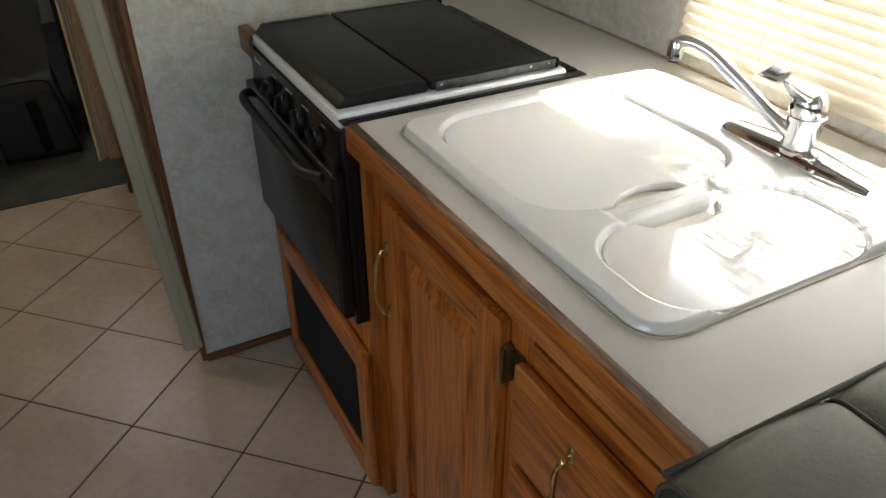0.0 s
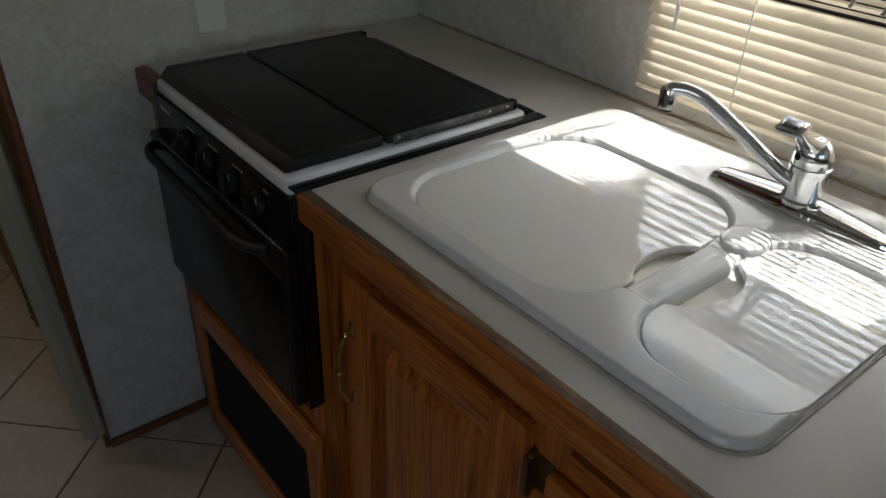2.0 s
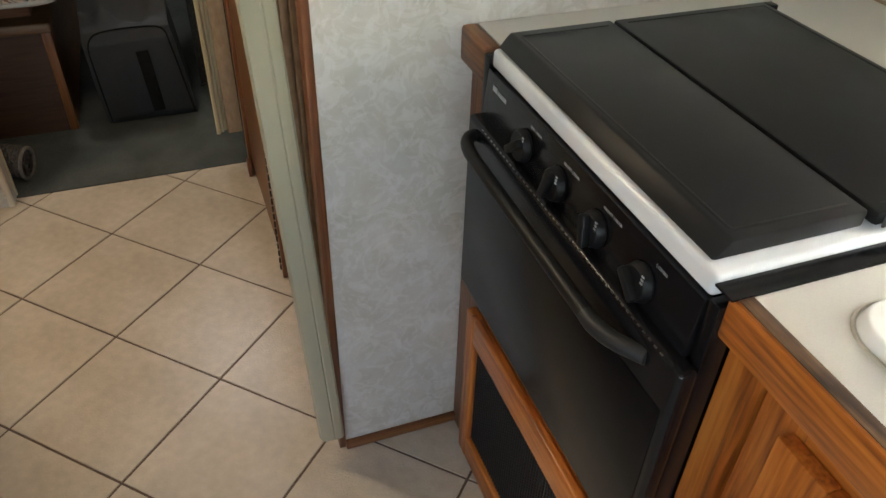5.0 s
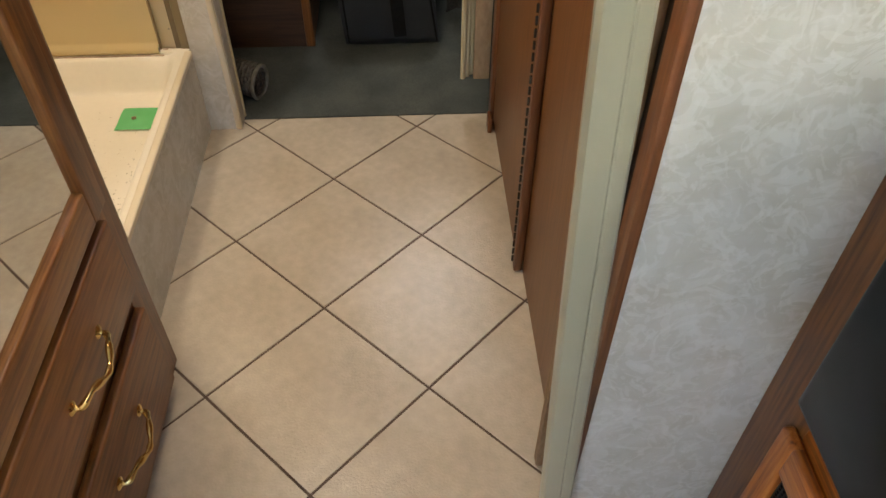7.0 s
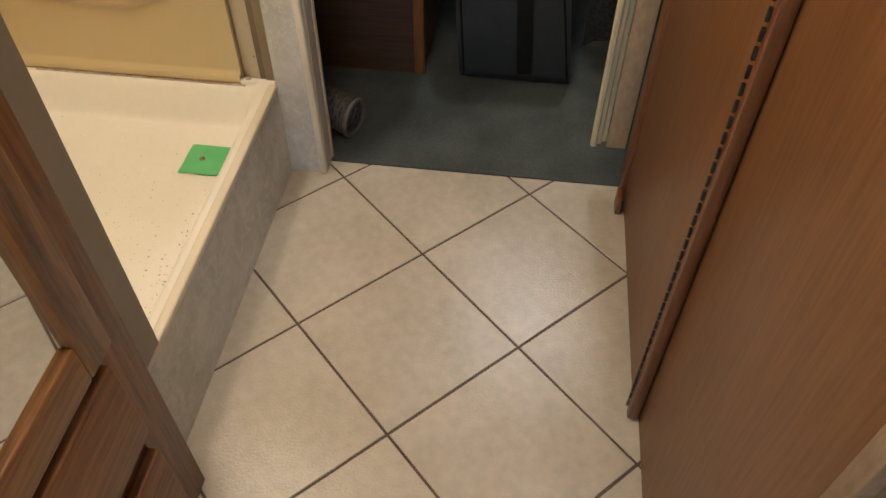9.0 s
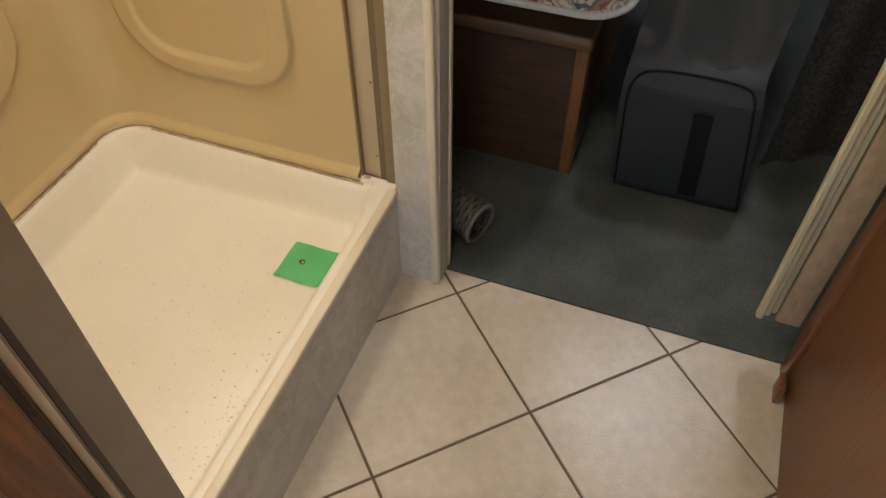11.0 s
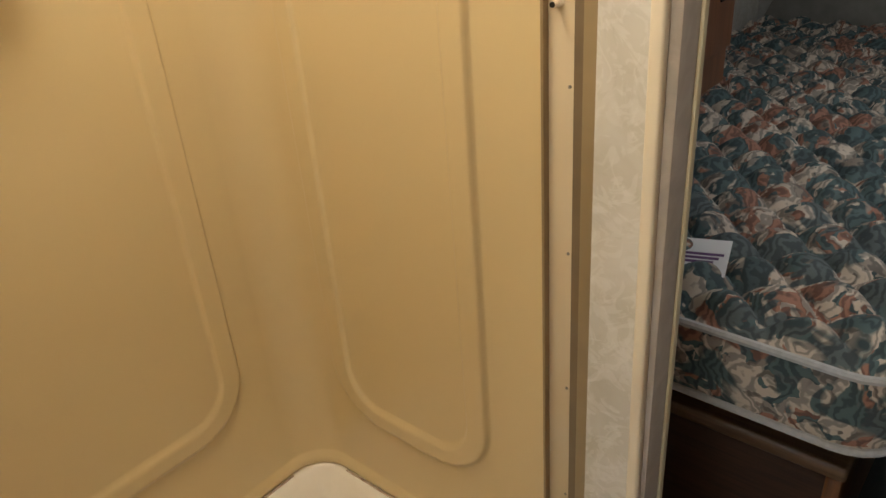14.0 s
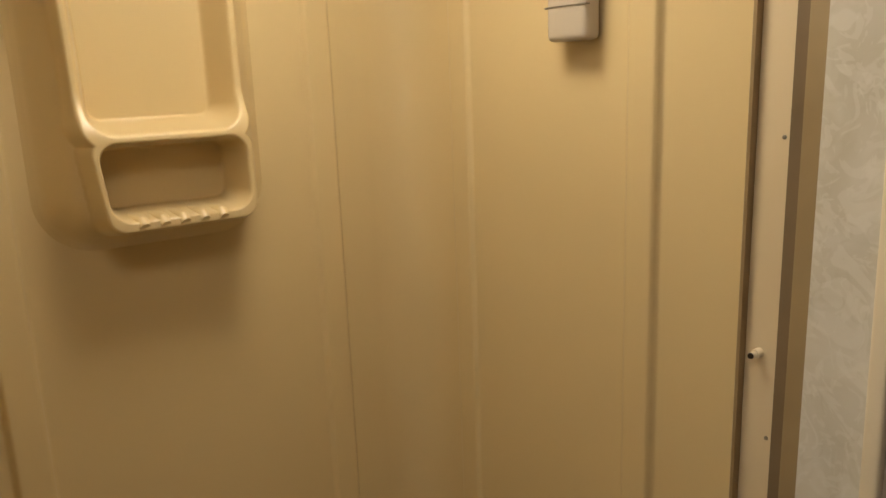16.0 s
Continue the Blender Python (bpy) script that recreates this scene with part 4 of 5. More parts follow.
box(0.433, 0.565, 1.604, 1.609, 0.9465, 0.9480, 0.0007, bm=b)
box(0.430, 0.434, 1.155, 1.604, 0.9465, 0.9480, 0.0007, bm=b)
part("bead", b, black_cover, lf)
b = box(0.596, 0.832, 1.140, 1.145, 0.9475, 0.9490, 0.0007)
box(0.596, 0.832, 1.604, 1.609, 0.9475, 0.9490, 0.0007, bm=b)
box(0.827, 0.832, 1.145, 1.604, 0.9475, 0.9490, 0.0007, bm=b)
part("bead", b, black_cover, lb)
part("side_plate", box(0.590, 0.846, 1.1265, 1.1295, 0.931, 0.9475, 0.001), grey_metal, lb)
for x in (0.45, 0.56, 0.60, 0.79, 0.83):
    part("rivet", lathe([(0.003, 0), (0.0026, 0.001), (0.001, 0.0015)], pose(x, 1.1265 if x > 0.58 else 1.140, 0.9415, 90, 0, 0), 8), chrome, lb)
for x, y in ((0.432, 1.150), (0.645, 1.140), (0.432, 1.61), (0.645, 1.61)):
    part("foot", lathe([(0.005, 0), (0.006, 0.002), (0.006, 0.012)], pose(x, y, 0.9225), 10), black_matte, sv)
part("hinge_lug", box(0.838, 0.858, 1.606, 1.624, 0.928, 0.9465, 0.002), black_enamel, sv)
part("hinge_lug", box(0.838, 0.858, 1.131, 1.146, 0.928, 0.9465, 0.002), black_enamel, sv)
for i in range(6):
    part("vent_bar", box(0.858, 0.864, 1.15 + i * 0.07, 1.20 + i * 0.07, 0.928, 0.933, 0.001), black_enamel, sv)

# cabinet below the oven with a mesh grille
gc = thing("grille_cabinet", (0.43, 1.40, 0), "oak furnace cabinet, partly darkened for shade, with a black mesh grille", "cabinet")
part("carcass", box(0.440, 0.90, 1.118, PY - 0.002, 0, 0.44), oakd_z, gc)
part("stile", box(0.420, 0.440, 1.1045, 1.150, 0, 0.489, 0.001), oak_z, gc)
# Stile by the wall in darker oak, shade put into its colour.
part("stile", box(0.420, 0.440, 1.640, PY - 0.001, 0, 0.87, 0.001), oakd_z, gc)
part("rail", box(0.4205, 0.440, 1.150, 1.640, 0.38, 0.509, 0.001), oak_y, gc)
gd = part("grille_frame", box(0.400, 0.4195, 1.096, 1.145, 0.015, 0.414, 0.006, 3), oak_z, gc, "oak grille frame with rounded edges")
part("frame_stile", box(0.400, 0.4195, 1.622, 1.661, 0.015, 0.414, 0.006, 3), oak_z, gd)
part("frame_rail", box(0.4005, 0.419, 1.140, 1.627, 0.350, 0.4135, 0.006, 3), oak_y, gd)
part("frame_rail", box(0.4005, 0.419, 1.140, 1.627, 0.0155, 0.078, 0.006, 3), oak_y, gd)
b = bmesh.new()
for i in range(60):
    y = 1.149 + i * 0.008
    box(0.4115, 0.4135, y - 0.0011, y + 0.0011, 0.076, 0.352, bm=b)
for i in range(34):
    z = 0.082 + i * 0.008
    box(0.413, 0.415, 1.144, 1.623, z - 0.0009, z + 0.0009, bm=b)
tagged(part("mesh_screen", b, black_mesh, gd, "black perforated metal screen"), kind="stuff")
part("mesh_back", box(0.417, 0.4195, 1.146, 1.621, 0.055, 0.372), black_matte, gd)

# notices on the partition
nt = thing("notice_sticker", (0.53, PY, 1.06), "small printed safety notice on the wall", "sticker")
for r in range(7):
    part("text_line", box(0.490, 0.545 + 0.012 * ((r * 7) % 3 - 1), PY - 0.0008, PY - 0.0002, 1.046 + r * 0.0066, 1.0485 + r * 0.0066), ink_dark, nt)
tagged(part("tape_patch", box(0.541, 0.600, PY - 0.0012, PY - 0.0002, 0.960, 1.085), tape_clear), "paler patch of old tape on the wallpaper", "tape")

# bench backrest by the end of the worktop
bn = thing("dinette_bench", (0.70, 0.15, 0), "olive grey leather bench with stitched panels", "bench")
part("base", box(0.36, 1.09, -0.55, 0.24, 0.0, 0.28, 0.004), oakd_x, bn)
part("seat", box(0.34, 1.09, -0.56, 0.06, 0.28, 0.44, 0.035, 4), leather, bn)


def back_profile(y0, y1, z0, z1, r):
    """Up the back, over the top and down the front of the cushion: points with their outward direction."""
    out = [((y1, z0 + (z1 - r - z0) * k / 6), (1, 0)) for k in range(6)]
    out += [((y1 - r + r * math.cos(a), z1 - r + r * math.sin(a)), (math.cos(a), math.sin(a))) for a in [math.pi / 2 * k / 6 for k in range(7)]]
    out += [((y1 - r + (y0 - y1 + 2 * r) * k / 6, z1), (0, 1)) for k in range(1, 6)]
    out += [((y0 + r + r * math.cos(a), z1 - r + r * math.sin(a)), (math.cos(a), math.sin(a))) for a in [math.pi / 2 + math.pi / 2 * k / 6 for k in range(7)]]
    return out + [((y0, z1 - r - (z1 - r - z0) * k / 6), (-1, 0)) for k in range(1, 7)]


BP = back_profile(0.075, 0.266, 0.40, 0.962, 0.022)


def back_panel(x0, x1):
    def at(u, v):
        (y, z), (ny, nz) = BP[round(v * (len(BP) - 1))]
        puff = 0.010 * max(0.0, math.sin(math.pi * u)) ** 0.4
        return (x0 + u * (x1 - x0), y + ny * puff, z + nz * puff)
    return sheet(14, len(BP) - 1, at)


for k in range(4):
    a = 0.335 + k * 0.188
    part("back_panel", back_panel(a, a + 0.188), leather, bn, angle=70)
    part("seam", tube([(a, y + ny * 0.001, z + nz * 0.001) for (y, z), (ny, nz) in BP], 0.0028, 6), piping_mat, bn)
part("piping", tube([(0.335, 0.2655, 0.9625), (1.087, 0.2655, 0.9625)], 0.0032, 8), piping_mat, bn)

# ---- passage ----
fd = thing("folding_door", (0.14, 1.79, 0), "sage vinyl folding door post leaning by the partition", "door")


def profile_bar(name, outline, z0, z1, mat, parent, lean=0.0):
    b = bmesh.new()
    lo_, hi_ = [b.verts.new((x, y, z0)) for x, y in outline], [b.verts.new((x - lean * (z1 - z0), y, z1)) for x, y in outline]
    n = len(outline)
    for k in range(n):
        b.faces.new((lo_[k], lo_[(k + 1) % n], hi_[(k + 1) % n], hi_[k]))
    b.faces.new(lo_[::-1])
    b.faces.new(hi_)
    return part(name, b, mat, parent, angle=25)


profile_bar("lead_post", [(0.118, 1.734), (0.117, 1.722), (0.121, 1.712), (0.130, 1.708), (0.145, 1.7072), (0.1475, 1.7088), (0.150, 1.7076), (0.157, 1.7076), (0.163, 1.709), (0.167, 1.714), (0.168, 1.724), (0.166, 1.736), (0.120, 1.736)], 0.075, ZC - 0.001, vinyl_sage, fd, 0.045)
woven_brown = material("woven_brown_strip", (0.20, 0.125, 0.07), (0.30, 0.20, 0.12), 110, 0.8, stretch=(1, 1, 0.4), bump=0.3, bscale=220)
for i in range(3):
    x = 0.132 + i * 0.013
    part("fold", box(x, x + 0.0125, 1.8305 - 0.012 * i, 1.852 - 0.006 * i, 0.012, 1.93, 0.002), woven_brown, fd, "brown woven fold")
ft = thing("floor_catch", (0.166, 1.94, 0.05), "small worn metal catch on the closet panel", "latch")
part("plate", turned(lathe([(0.016, 0.0), (0.015, 0.003), (0.004, 0.004)], pose(0, 0, 0), 20), pose(0.172, 1.94, 0.05, 0, -90, 0) @ Matrix.Diagonal((1.9, 0.8, 1, 1))), aged_brass, ft)
part("screw", lathe([(0.004, 0), (0.0035, 0.0015), (0.001, 0.002)], pose(0.168, 1.94, 0.064, 0, -90, 0), 10), dark_metal, ft)
# Black box added to hold the gap's shade as colour.
plain("gap_shade_fill", box(0.169, 0.200, PY + 0.051, PY + 0.0895, 0, ZC), black_matte, "black filler for the shade in the gap behind the door stack", "trim")

bd = thing("bedroom_folding_door", (0.11, 2.98, 0.12), "cream ridged folding door pushed open", "door")
for i in range(3):
    y = 2.958 + i * 0.011
    profile_bar("ridge", [(0.068 + 0.012 * i, y), (0.071 + 0.012 * i, y - 0.004), (0.078 + 0.012 * i, y - 0.003), (0.081 + 0.012 * i, y), (0.081 + 0.012 * i, y + 0.012), (0.068 + 0.012 * i, y + 0.012)], 0.118, 1.93, vinyl_cream, bd)
part("fabric_fold", box(0.104, 0.149, 2.962, 2.975, 0.112, 1.93, 0.003), woven_beige, bd, "woven beige fold")

# wardrobe with mirror door and drawers
wd = thing("mirror_wardrobe", (-0.60, 1.75, 0), "brown oak cabinet with mirrored door above drawers", "wardrobe")
WX = -0.592
part("carcass", box(X0, WX - 0.002, 1.30, 2.118, 0, ZC - 0.002), oakd_z, wd)
part("stile", box(WX - 0.002, WX + 0.012, 2.045, 2.117, 0, ZC - 0.003, 0.002), oakd_z, wd)
part("stile", box(WX - 0.002, WX + 0.012, 1.30, 1.33, 0, ZC - 0.003, 0.002), oakd_z, wd)
part("kick_rail", box(WX - 0.002, WX + 0.011, 1.33, 2.045, 0, 0.03, 0.002), oakd_y, wd)
part("mid_rail", box(WX - 0.002, WX + 0.010, 1.33, 2.045, 0.245, 0.310, 0.001), oakd_y, wd)
part("mid_rail", box(WX - 0.002, WX + 0.010, 1.33, 2.045, 0.455, 0.500, 0.001), oakd_y, wd)
for z0, z1, hz in ((0.034, 0.254, 0.165), (0.302, 0.468, 0.383)):
    d = part("drawer", box(WX + 0.011, WX + 0.030, 1.50, 2.048, z0, z1, 0.005, 3), oakd_y, wd)
    hb = bmesh.new()
    pts = smooth_path([(0, -0.050, 0), (0.012, -0.047, -0.001), (0.022, -0.030, 0.005), (0.027, -0.008, -0.005), (0.027, 0.008, -0.005), (0.022, 0.030, 0.005), (0.012, 0.047, -0.001), (0, 0.050, 0)], 5)
    n = len(pts) - 1
    tube(pts, [0.0034 + 0.0016 * math.cos(6 * math.pi * i / n) ** 2 for i in range(n + 1)], 10, bm=hb)
    for s in (1, -1):
        lathe([(0.003, 0.0), (0.0085, 0.001), (0.007, 0.003), (0.003, 0.005)], pose(0, 0.05 * s, 0, 0, 90, 0), 12, bm=hb)
    part("handle", turned(hb, pose(WX + 0.030, 1.820, hz) @ Matrix.Diagonal((1.15, 1.35, 1.35, 1))), brass, d, "polished brass scroll pull")
md = part("mirror_door", box(WX + 0.011, WX + 0.030, 2.014, 2.067, 0.488, ZC - 0.05, 0.004, 3), oakf_z, wd)
part("door_rail", box(WX + 0.0115, WX + 0.0295, 1.50, 2.014, 0.488, 0.553, 0.004, 3), oakf_y, md)
part("mirror", box(WX + 0.012, WX + 0.020, 1.50, 2.014, 0.553, ZC - 0.05), mirror_mat, md, "mirror glass")

# ---- shower ----
SHX0, SHX1, SHY0, SHY1 = -1.292, -0.640, 2.150, 2.930
plain("wall_shower_near", box(X0, -0.64, 2.122, 2.148, 0, ZC), almond, "almond shower wall next to the wardrobe", "wall")
sh = thing("shower_stall", (-0.96, 2.55, 0), "almond moulded shower surround over a white pan", "shower")
RC = 0.085
L1 = (-0.7195 - SHX0) - RC
LA = RC * math.pi / 2
L2 = (SHY1 - SHY0) - RC


def surround_point(u, v):
    s = u * (L1 + LA + L2)
    z = 0.235 + v * (ZC - 0.236)
    if s < L1:
        x, y, nx, ny = -0.7195 - s, SHY1, 0, -1
        e = rbox_sdf(x, z, -1.006, 1.30, 0.186, 0.893, 0.125)
    elif s < L1 + LA:
        a = (s - L1) / RC
        nx, ny = math.sin(a), -math.cos(a)
        x, y = SHX0 + RC - nx * RC, SHY1 - RC - ny * RC
        e = 1
    else:
        t = s - L1 - LA
        x, y, nx, ny = SHX0, SHY1 - RC - t, 1, 0
        e = rbox_sdf(y, z, 2.545, 1.32, 0.240, 0.885, 0.12)
    d = 0.0105 * ease(0.0, 0.007, -e) - 0.0075 * ease(0.041, 0.048, -e)
    d += 0.011 * (1 - ease(0.256, 0.266, z)) * ease(0.234, 0.242, z)
    return (x + nx * d, y + ny * d, z)


part("surround", sheet(620, 300, surround_point), almond, sh, "glossy almond moulded wall panels", angle=80)


def pan_point(u, v):
    x, y = SHX0 - 0.005 + u * (SHX1 - SHX0 + 0.003), SHY0 + v * (SHY1 - SHY0)
    d = rbox_sdf(x, y, (SHX0 + SHX1) / 2 - 0.004, (SHY0 + SHY1) / 2, (SHX1 - SHX0) / 2 - 0.020, (SHY1 - SHY0) / 2 - 0.012, 0.055)
    drop = 0.080 * ease(0.0, 0.055, -d) + 0.006 * ease(0.05, 0.35, -d)
    return (x, y, 0.236 + 0.012 * ease(-0.70, -0.67, x) - drop)


part("pan", sheet(110, 130, pan_point), pan_white, sh, "white textured shower pan", angle=70)
part("curb_edge", box(-0.653, -0.634, SHY0, 2.9135, 0.236, 0.2525, 0.004, 3), pan_cream, sh, "cream rounded curb edge")
part("curb_face", box(-0.660, -0.637, SHY0 - 0.03, 2.913, 0, 0.237), wallpaper, sh, "wallpapered curb front")
part("caulk_line", tube([(-0.71, SHY1 - 0.012, 0.237), (-1.20, SHY1 - 0.012, 0.237)], 0.0022, 6), grime, sh, "stained caulk")
part("caulk_line", tube([(SHX0 + 0.012, SHY1 - 0.09, 0.237), (SHX0 + 0.012, SHY0 + 0.03, 0.237)], 0.0022, 6), grime, sh)
tr = part("door_track", box(-0.7155, -0.6795, 2.9405, 2.9545, 0.240, ZC - 0.002, 0.001), almond_light, sh, "pale almond door channel")
part("channel_dark", box(-0.6793, -0.6645, 2.9375, 2.9545, 0.240, ZC - 0.002), material("bronze_channel", (0.15, 0.11, 0.068), (0.19, 0.14, 0.088), 10, 0.5), tr)
part("channel_lip", box(-0.6643, -0.6385, 2.930, 2.9540, 0.240, ZC - 0.002, 0.002), material("tan_channel_lip", (0.24, 0.18, 0.10), (0.29, 0.22, 0.125), 10, 0.45), tr)
part("panel_return", box(-0.7193, -0.7157, 2.9300, 2.9545, 0.236, ZC - 0.002), material("bronze_return", (0.26, 0.185, 0.10), (0.31, 0.225, 0.13), 10, 0.5), tr)
part("peg", lathe([(0.007, 0), (0.007, 0.012), (0.0045, 0.013), (0.0045, 0.020), (0.002, 0.021)], pose(-0.699, 2.9405, 1.214, 90, 0, 0) @ Matrix.Diagonal((0.7, 0.7, 0.8, 1)), 14), pan_cream, tr, "small cream plastic door catch")
part("peg_tip", lathe([(0.0035, 0), (0.003, 0.0015)], pose(-0.699, 2.9235, 1.214, 90, 0, 0), 10), dark_metal, tr)
for z in (0.30, 0.47, 0.68, 0.90, 1.12, 1.44):
    part("screw", lathe([(0.0032, 0), (0.0028, 0.0012), (0.001, 0.0016)], pose(-0.686, 2.9405, z, 90, 0, 0) @ Matrix.Diagonal((0.75, 0.75, 1, 1)), 8), screw_mat, tr)
nb = part("near_channel", box(-0.664, -0.632, 2.124, 2.222, 0.253, ZC - 0.002, 0.002), material("taupe_jamb", (0.25, 0.195, 0.135), (0.31, 0.245, 0.17), 12, 0.45), sh, "bronze door channel")
# Grooves drawn as dark bars, their shade put into the colour.
for y0_, y1_ in ((2.164, 2.171), (2.140, 2.148)):
    part("groove_shade_bar", box(-0.6325, -0.6305, y0_, y1_, 0.253, ZC - 0.004), dark_bronze, nb)
part("channel_bead", box(-0.634, -0.628, 2.150, 2.160, 0.253, ZC - 0.004, 0.002), almond_light, nb)
part("pan_corner", box(-0.726, -0.6625, 2.922, 2.9375, 0.19, 0.2465, 0.003), pan_white, sh)
part("caulk_blob", turned(lathe([(0.004, 0), (0.012, 0.002), (0.009, 0.004), (0.003, 0.005)], pose(-0.705, 2.931, 0.2465) @ Matrix.Diagonal((0.6, 0.5, 0.6, 1)), 14), Matrix()), grime, sh)

# moulded shelf
shf = thing("shower_shelf", (-1.25, 2.51, 1.33), "almond moulded soap shelf with ridged tray", "shelf")


YA, YB = 2.420, 2.616
px0, px1 = SHX0 + 0.02, -1.200


def shelf_point(u, v):
    """One moulded skin: a soft flange, a deep soap tray below and a shallow rimmed niche above."""
    y, z = 2.325 + u * 0.355, 1.285 + v * 0.64
    e = -rbox_sdf(y, z, 2.516, 1.735, 0.150, 0.424, 0.075)
    h = 0.006 * ease(0.0, 0.014, e) + 0.043 * ease(0.008, 0.052, e)
    ya = YA + 0.11 * max(0.0, 1.456 - z)
    cy, hy = (ya + YB) / 2, (YB - ya) / 2
    h = max(h, 0.092 * ease(-0.016, 0.004, -rbox_sdf(y, z, cy, 1.401, hy, 0.056, 0.022)))
    out = YA - 0.006 - 0.010 * ease(1.47, 1.9, z)
    cu, hu = (out + YB + 0.002) / 2, (YB + 0.002 - out) / 2
    front = 0.092 - 0.022 * ease(1.450, 1.51, z)
    h = max(h, front * ease(-0.016, 0.005, -rbox_sdf(y, z, cu, 1.75, hu, 0.315, 0.04)))
    c = -rbox_sdf(y, z, cy, 1.4045, hy - 0.012, 0.0425, 0.020)
    h -= max(0.0, h - 0.024) * ease(-0.004, 0.007, c)
    c = -rbox_sdf(y, z, cu, 1.80, hu - 0.017, 0.336, 0.026)
    h -= max(0.0, h - 0.016) * ease(-0.007, 0.012, c)
    return (SHX0 + 0.0012 + h, y, z)


part("moulding", sheet(230, 410, shelf_point), almond, shf, angle=80)
for i in range(5):
    y = 2.47 + i * 0.024
    part("ridge", tube([(px0 + 0.02, y - 0.004, 1.357), (px1 - 0.014, y, 1.3575), (px1 - 0.005, y + 0.001, 1.3565), (px1 + 0.001, y + 0.002, 1.3515)], [0.0080, 0.0090, 0.0085, 0.0065], 12), almond, shf)
sbx = thing("soap_dispenser", (-0.93, 2.91, 1.54), "pale grey plastic box on the shower wall", "dispenser")
part("cover", box(-0.964, -0.902, 2.893, 2.921, 1.546, 1.70, 0.007, 3), grey_plastic, sbx)
part("seam", box(-0.965, -0.901, 2.8925, 2.900, 1.584, 1.586), screw_mat, sbx)
part("latch", lathe([(0.006, 0), (0.006, 0.004), (0.003, 0.005)], pose(-0.907, 2.893, 1.604, 90, 0, 0), 12), chrome, sbx)

tp = thing("green_tape", (-0.757, 2.755, 0.165), "square of bright green tape over the drain", "tape")


def tape_point(u, v):
    x, y = -0.809 + u * 0.104 + 0.003 * v, 2.705 + v * 0.092
    r = math.hypot(x + 0.768, y - 2.752)
    return (x + 0.0008 * math.sin(v * 7), y + 0.0008 * math.sin(u * 8), pan_point((x - SHX0 + 0.005) / (SHX1 - SHX0 + 0.003), (y - SHY0) / (SHY1 - SHY0))[2] + 0.0035 + 0.0006 * math.sin(r * 160))


part("sheet", sheet(20, 20, tape_point), tape_green, tp)
part("drain_screw", lathe([(0.006, 0), (0.006, 0.002), (0.003, 0.004), (0.001, 0.0045)], pose(-0.770, 2.752, 0.1600), 12), aged_brass, tp)

b = bmesh.new()
rs = random.Random(5)
for k in range(230):
    x, y = rs.gauss(-0.86, 0.13), rs.gauss(2.52, 0.16)
    if not (-1.2 < x < -0.70 and 2.2 < y < 2.86):
        continue
    z = pan_point((x - SHX0 + 0.005) / (SHX1 - SHX0 + 0.003), (y - SHY0) / (SHY1 - SHY0))[2]
    r = rs.uniform(0.0004, 0.0010)
    lathe([(r, 0.0), (r * 0.7, r * 0.7)], pose(x, y, z + 0.0002, 0, 0, rs.uniform(0, 360)), 5, bm=b)
tagged(part("grit", b, material("brown_grit", (0.16, 0.11, 0.07), (0.34, 0.26, 0.17), 60, 0.9)), "fine brown grit scattered on the shower pan", "grit", kind="stuff")

b = bmesh.new()
for k in range(110):
    x, y = rs.gauss(-0.725, 0.035), rs.gauss(2.42, 0.10)
    if not (-0.86 < x < -0.68 and 2.2 < y < 2.70):
        continue
    z = pan_point((x - SHX0 + 0.005) / (SHX1 - SHX0 + 0.003), (y - SHY0) / (SHY1 - SHY0))[2]
    r = rs.uniform(0.0008, 0.0020)
    lathe([(r, 0.0), (r * 0.8, r * 0.35), (r * 0.3, r * 0.55)], pose(x, y, z + 0.0003, 0, 0, rs.uniform(0, 360)) @ Matrix.Diagonal((1, rs.uniform(0.7, 1.6), 1, 1)), 7, bm=b)
tagged(part("water_drops", b, glass_mat), "small clear water drops on the shower pan", "water drops", kind="stuff")

lamp = thing("shower_lamp", (-0.93, 2.60, ZC), "warm ceiling lamp above the shower", "lamp")
part("rim", tube([(-0.93 + 0.13 * math.cos(a), 2.60 + 0.13 * math.sin(a), ZC - 0.018) for a in [math.pi * k / 12 for k in range(24)]], 0.016, 8, closed=True), white_enamel, lamp)

# Unseen ring added to go with the passage fill light.
pl = thing("passage_fill_rim", (-0.42, 2.20, ZC), "added unseen ceiling ring round the passage fill light", "lamp")
part("rim", tube([(-0.42 + 0.15 * math.cos(a), 2.20 + 0.15 * math.sin(a), ZC - 0.016) for a in [math.pi * k / 12 for k in range(24)]], 0.014, 8, closed=True), white_enamel, pl)

# ---- bedroom ----
plain("carpet", box(X0, X1, 2.957, Y1, -0.03, 0.004), carpet_mat, "worn teal grey carpet", "carpet")

# Front board darker than the bed's side: its shade is put into the colour.
bed_wood = wood("shaded_brown_board", (0.034, 0.015, 0.009), (0.056, 0.026, 0.014), (0.072, 0.034, 0.019), "x", 0.5, 0.05)
be = thing("bed_base", (-0.85, 4.4, 0), "wooden bed box with a pale edge board", "bed")
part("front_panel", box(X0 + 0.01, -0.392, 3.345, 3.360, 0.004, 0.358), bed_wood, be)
part("corner_post", box(-0.400, -0.372, 3.340, 3.372, 0.004, 0.358, 0.004), oakd_z, be)
part("side_panel", box(-0.392, -0.377, 3.372, 5.40, 0.004, 0.358), oakd_y, be)
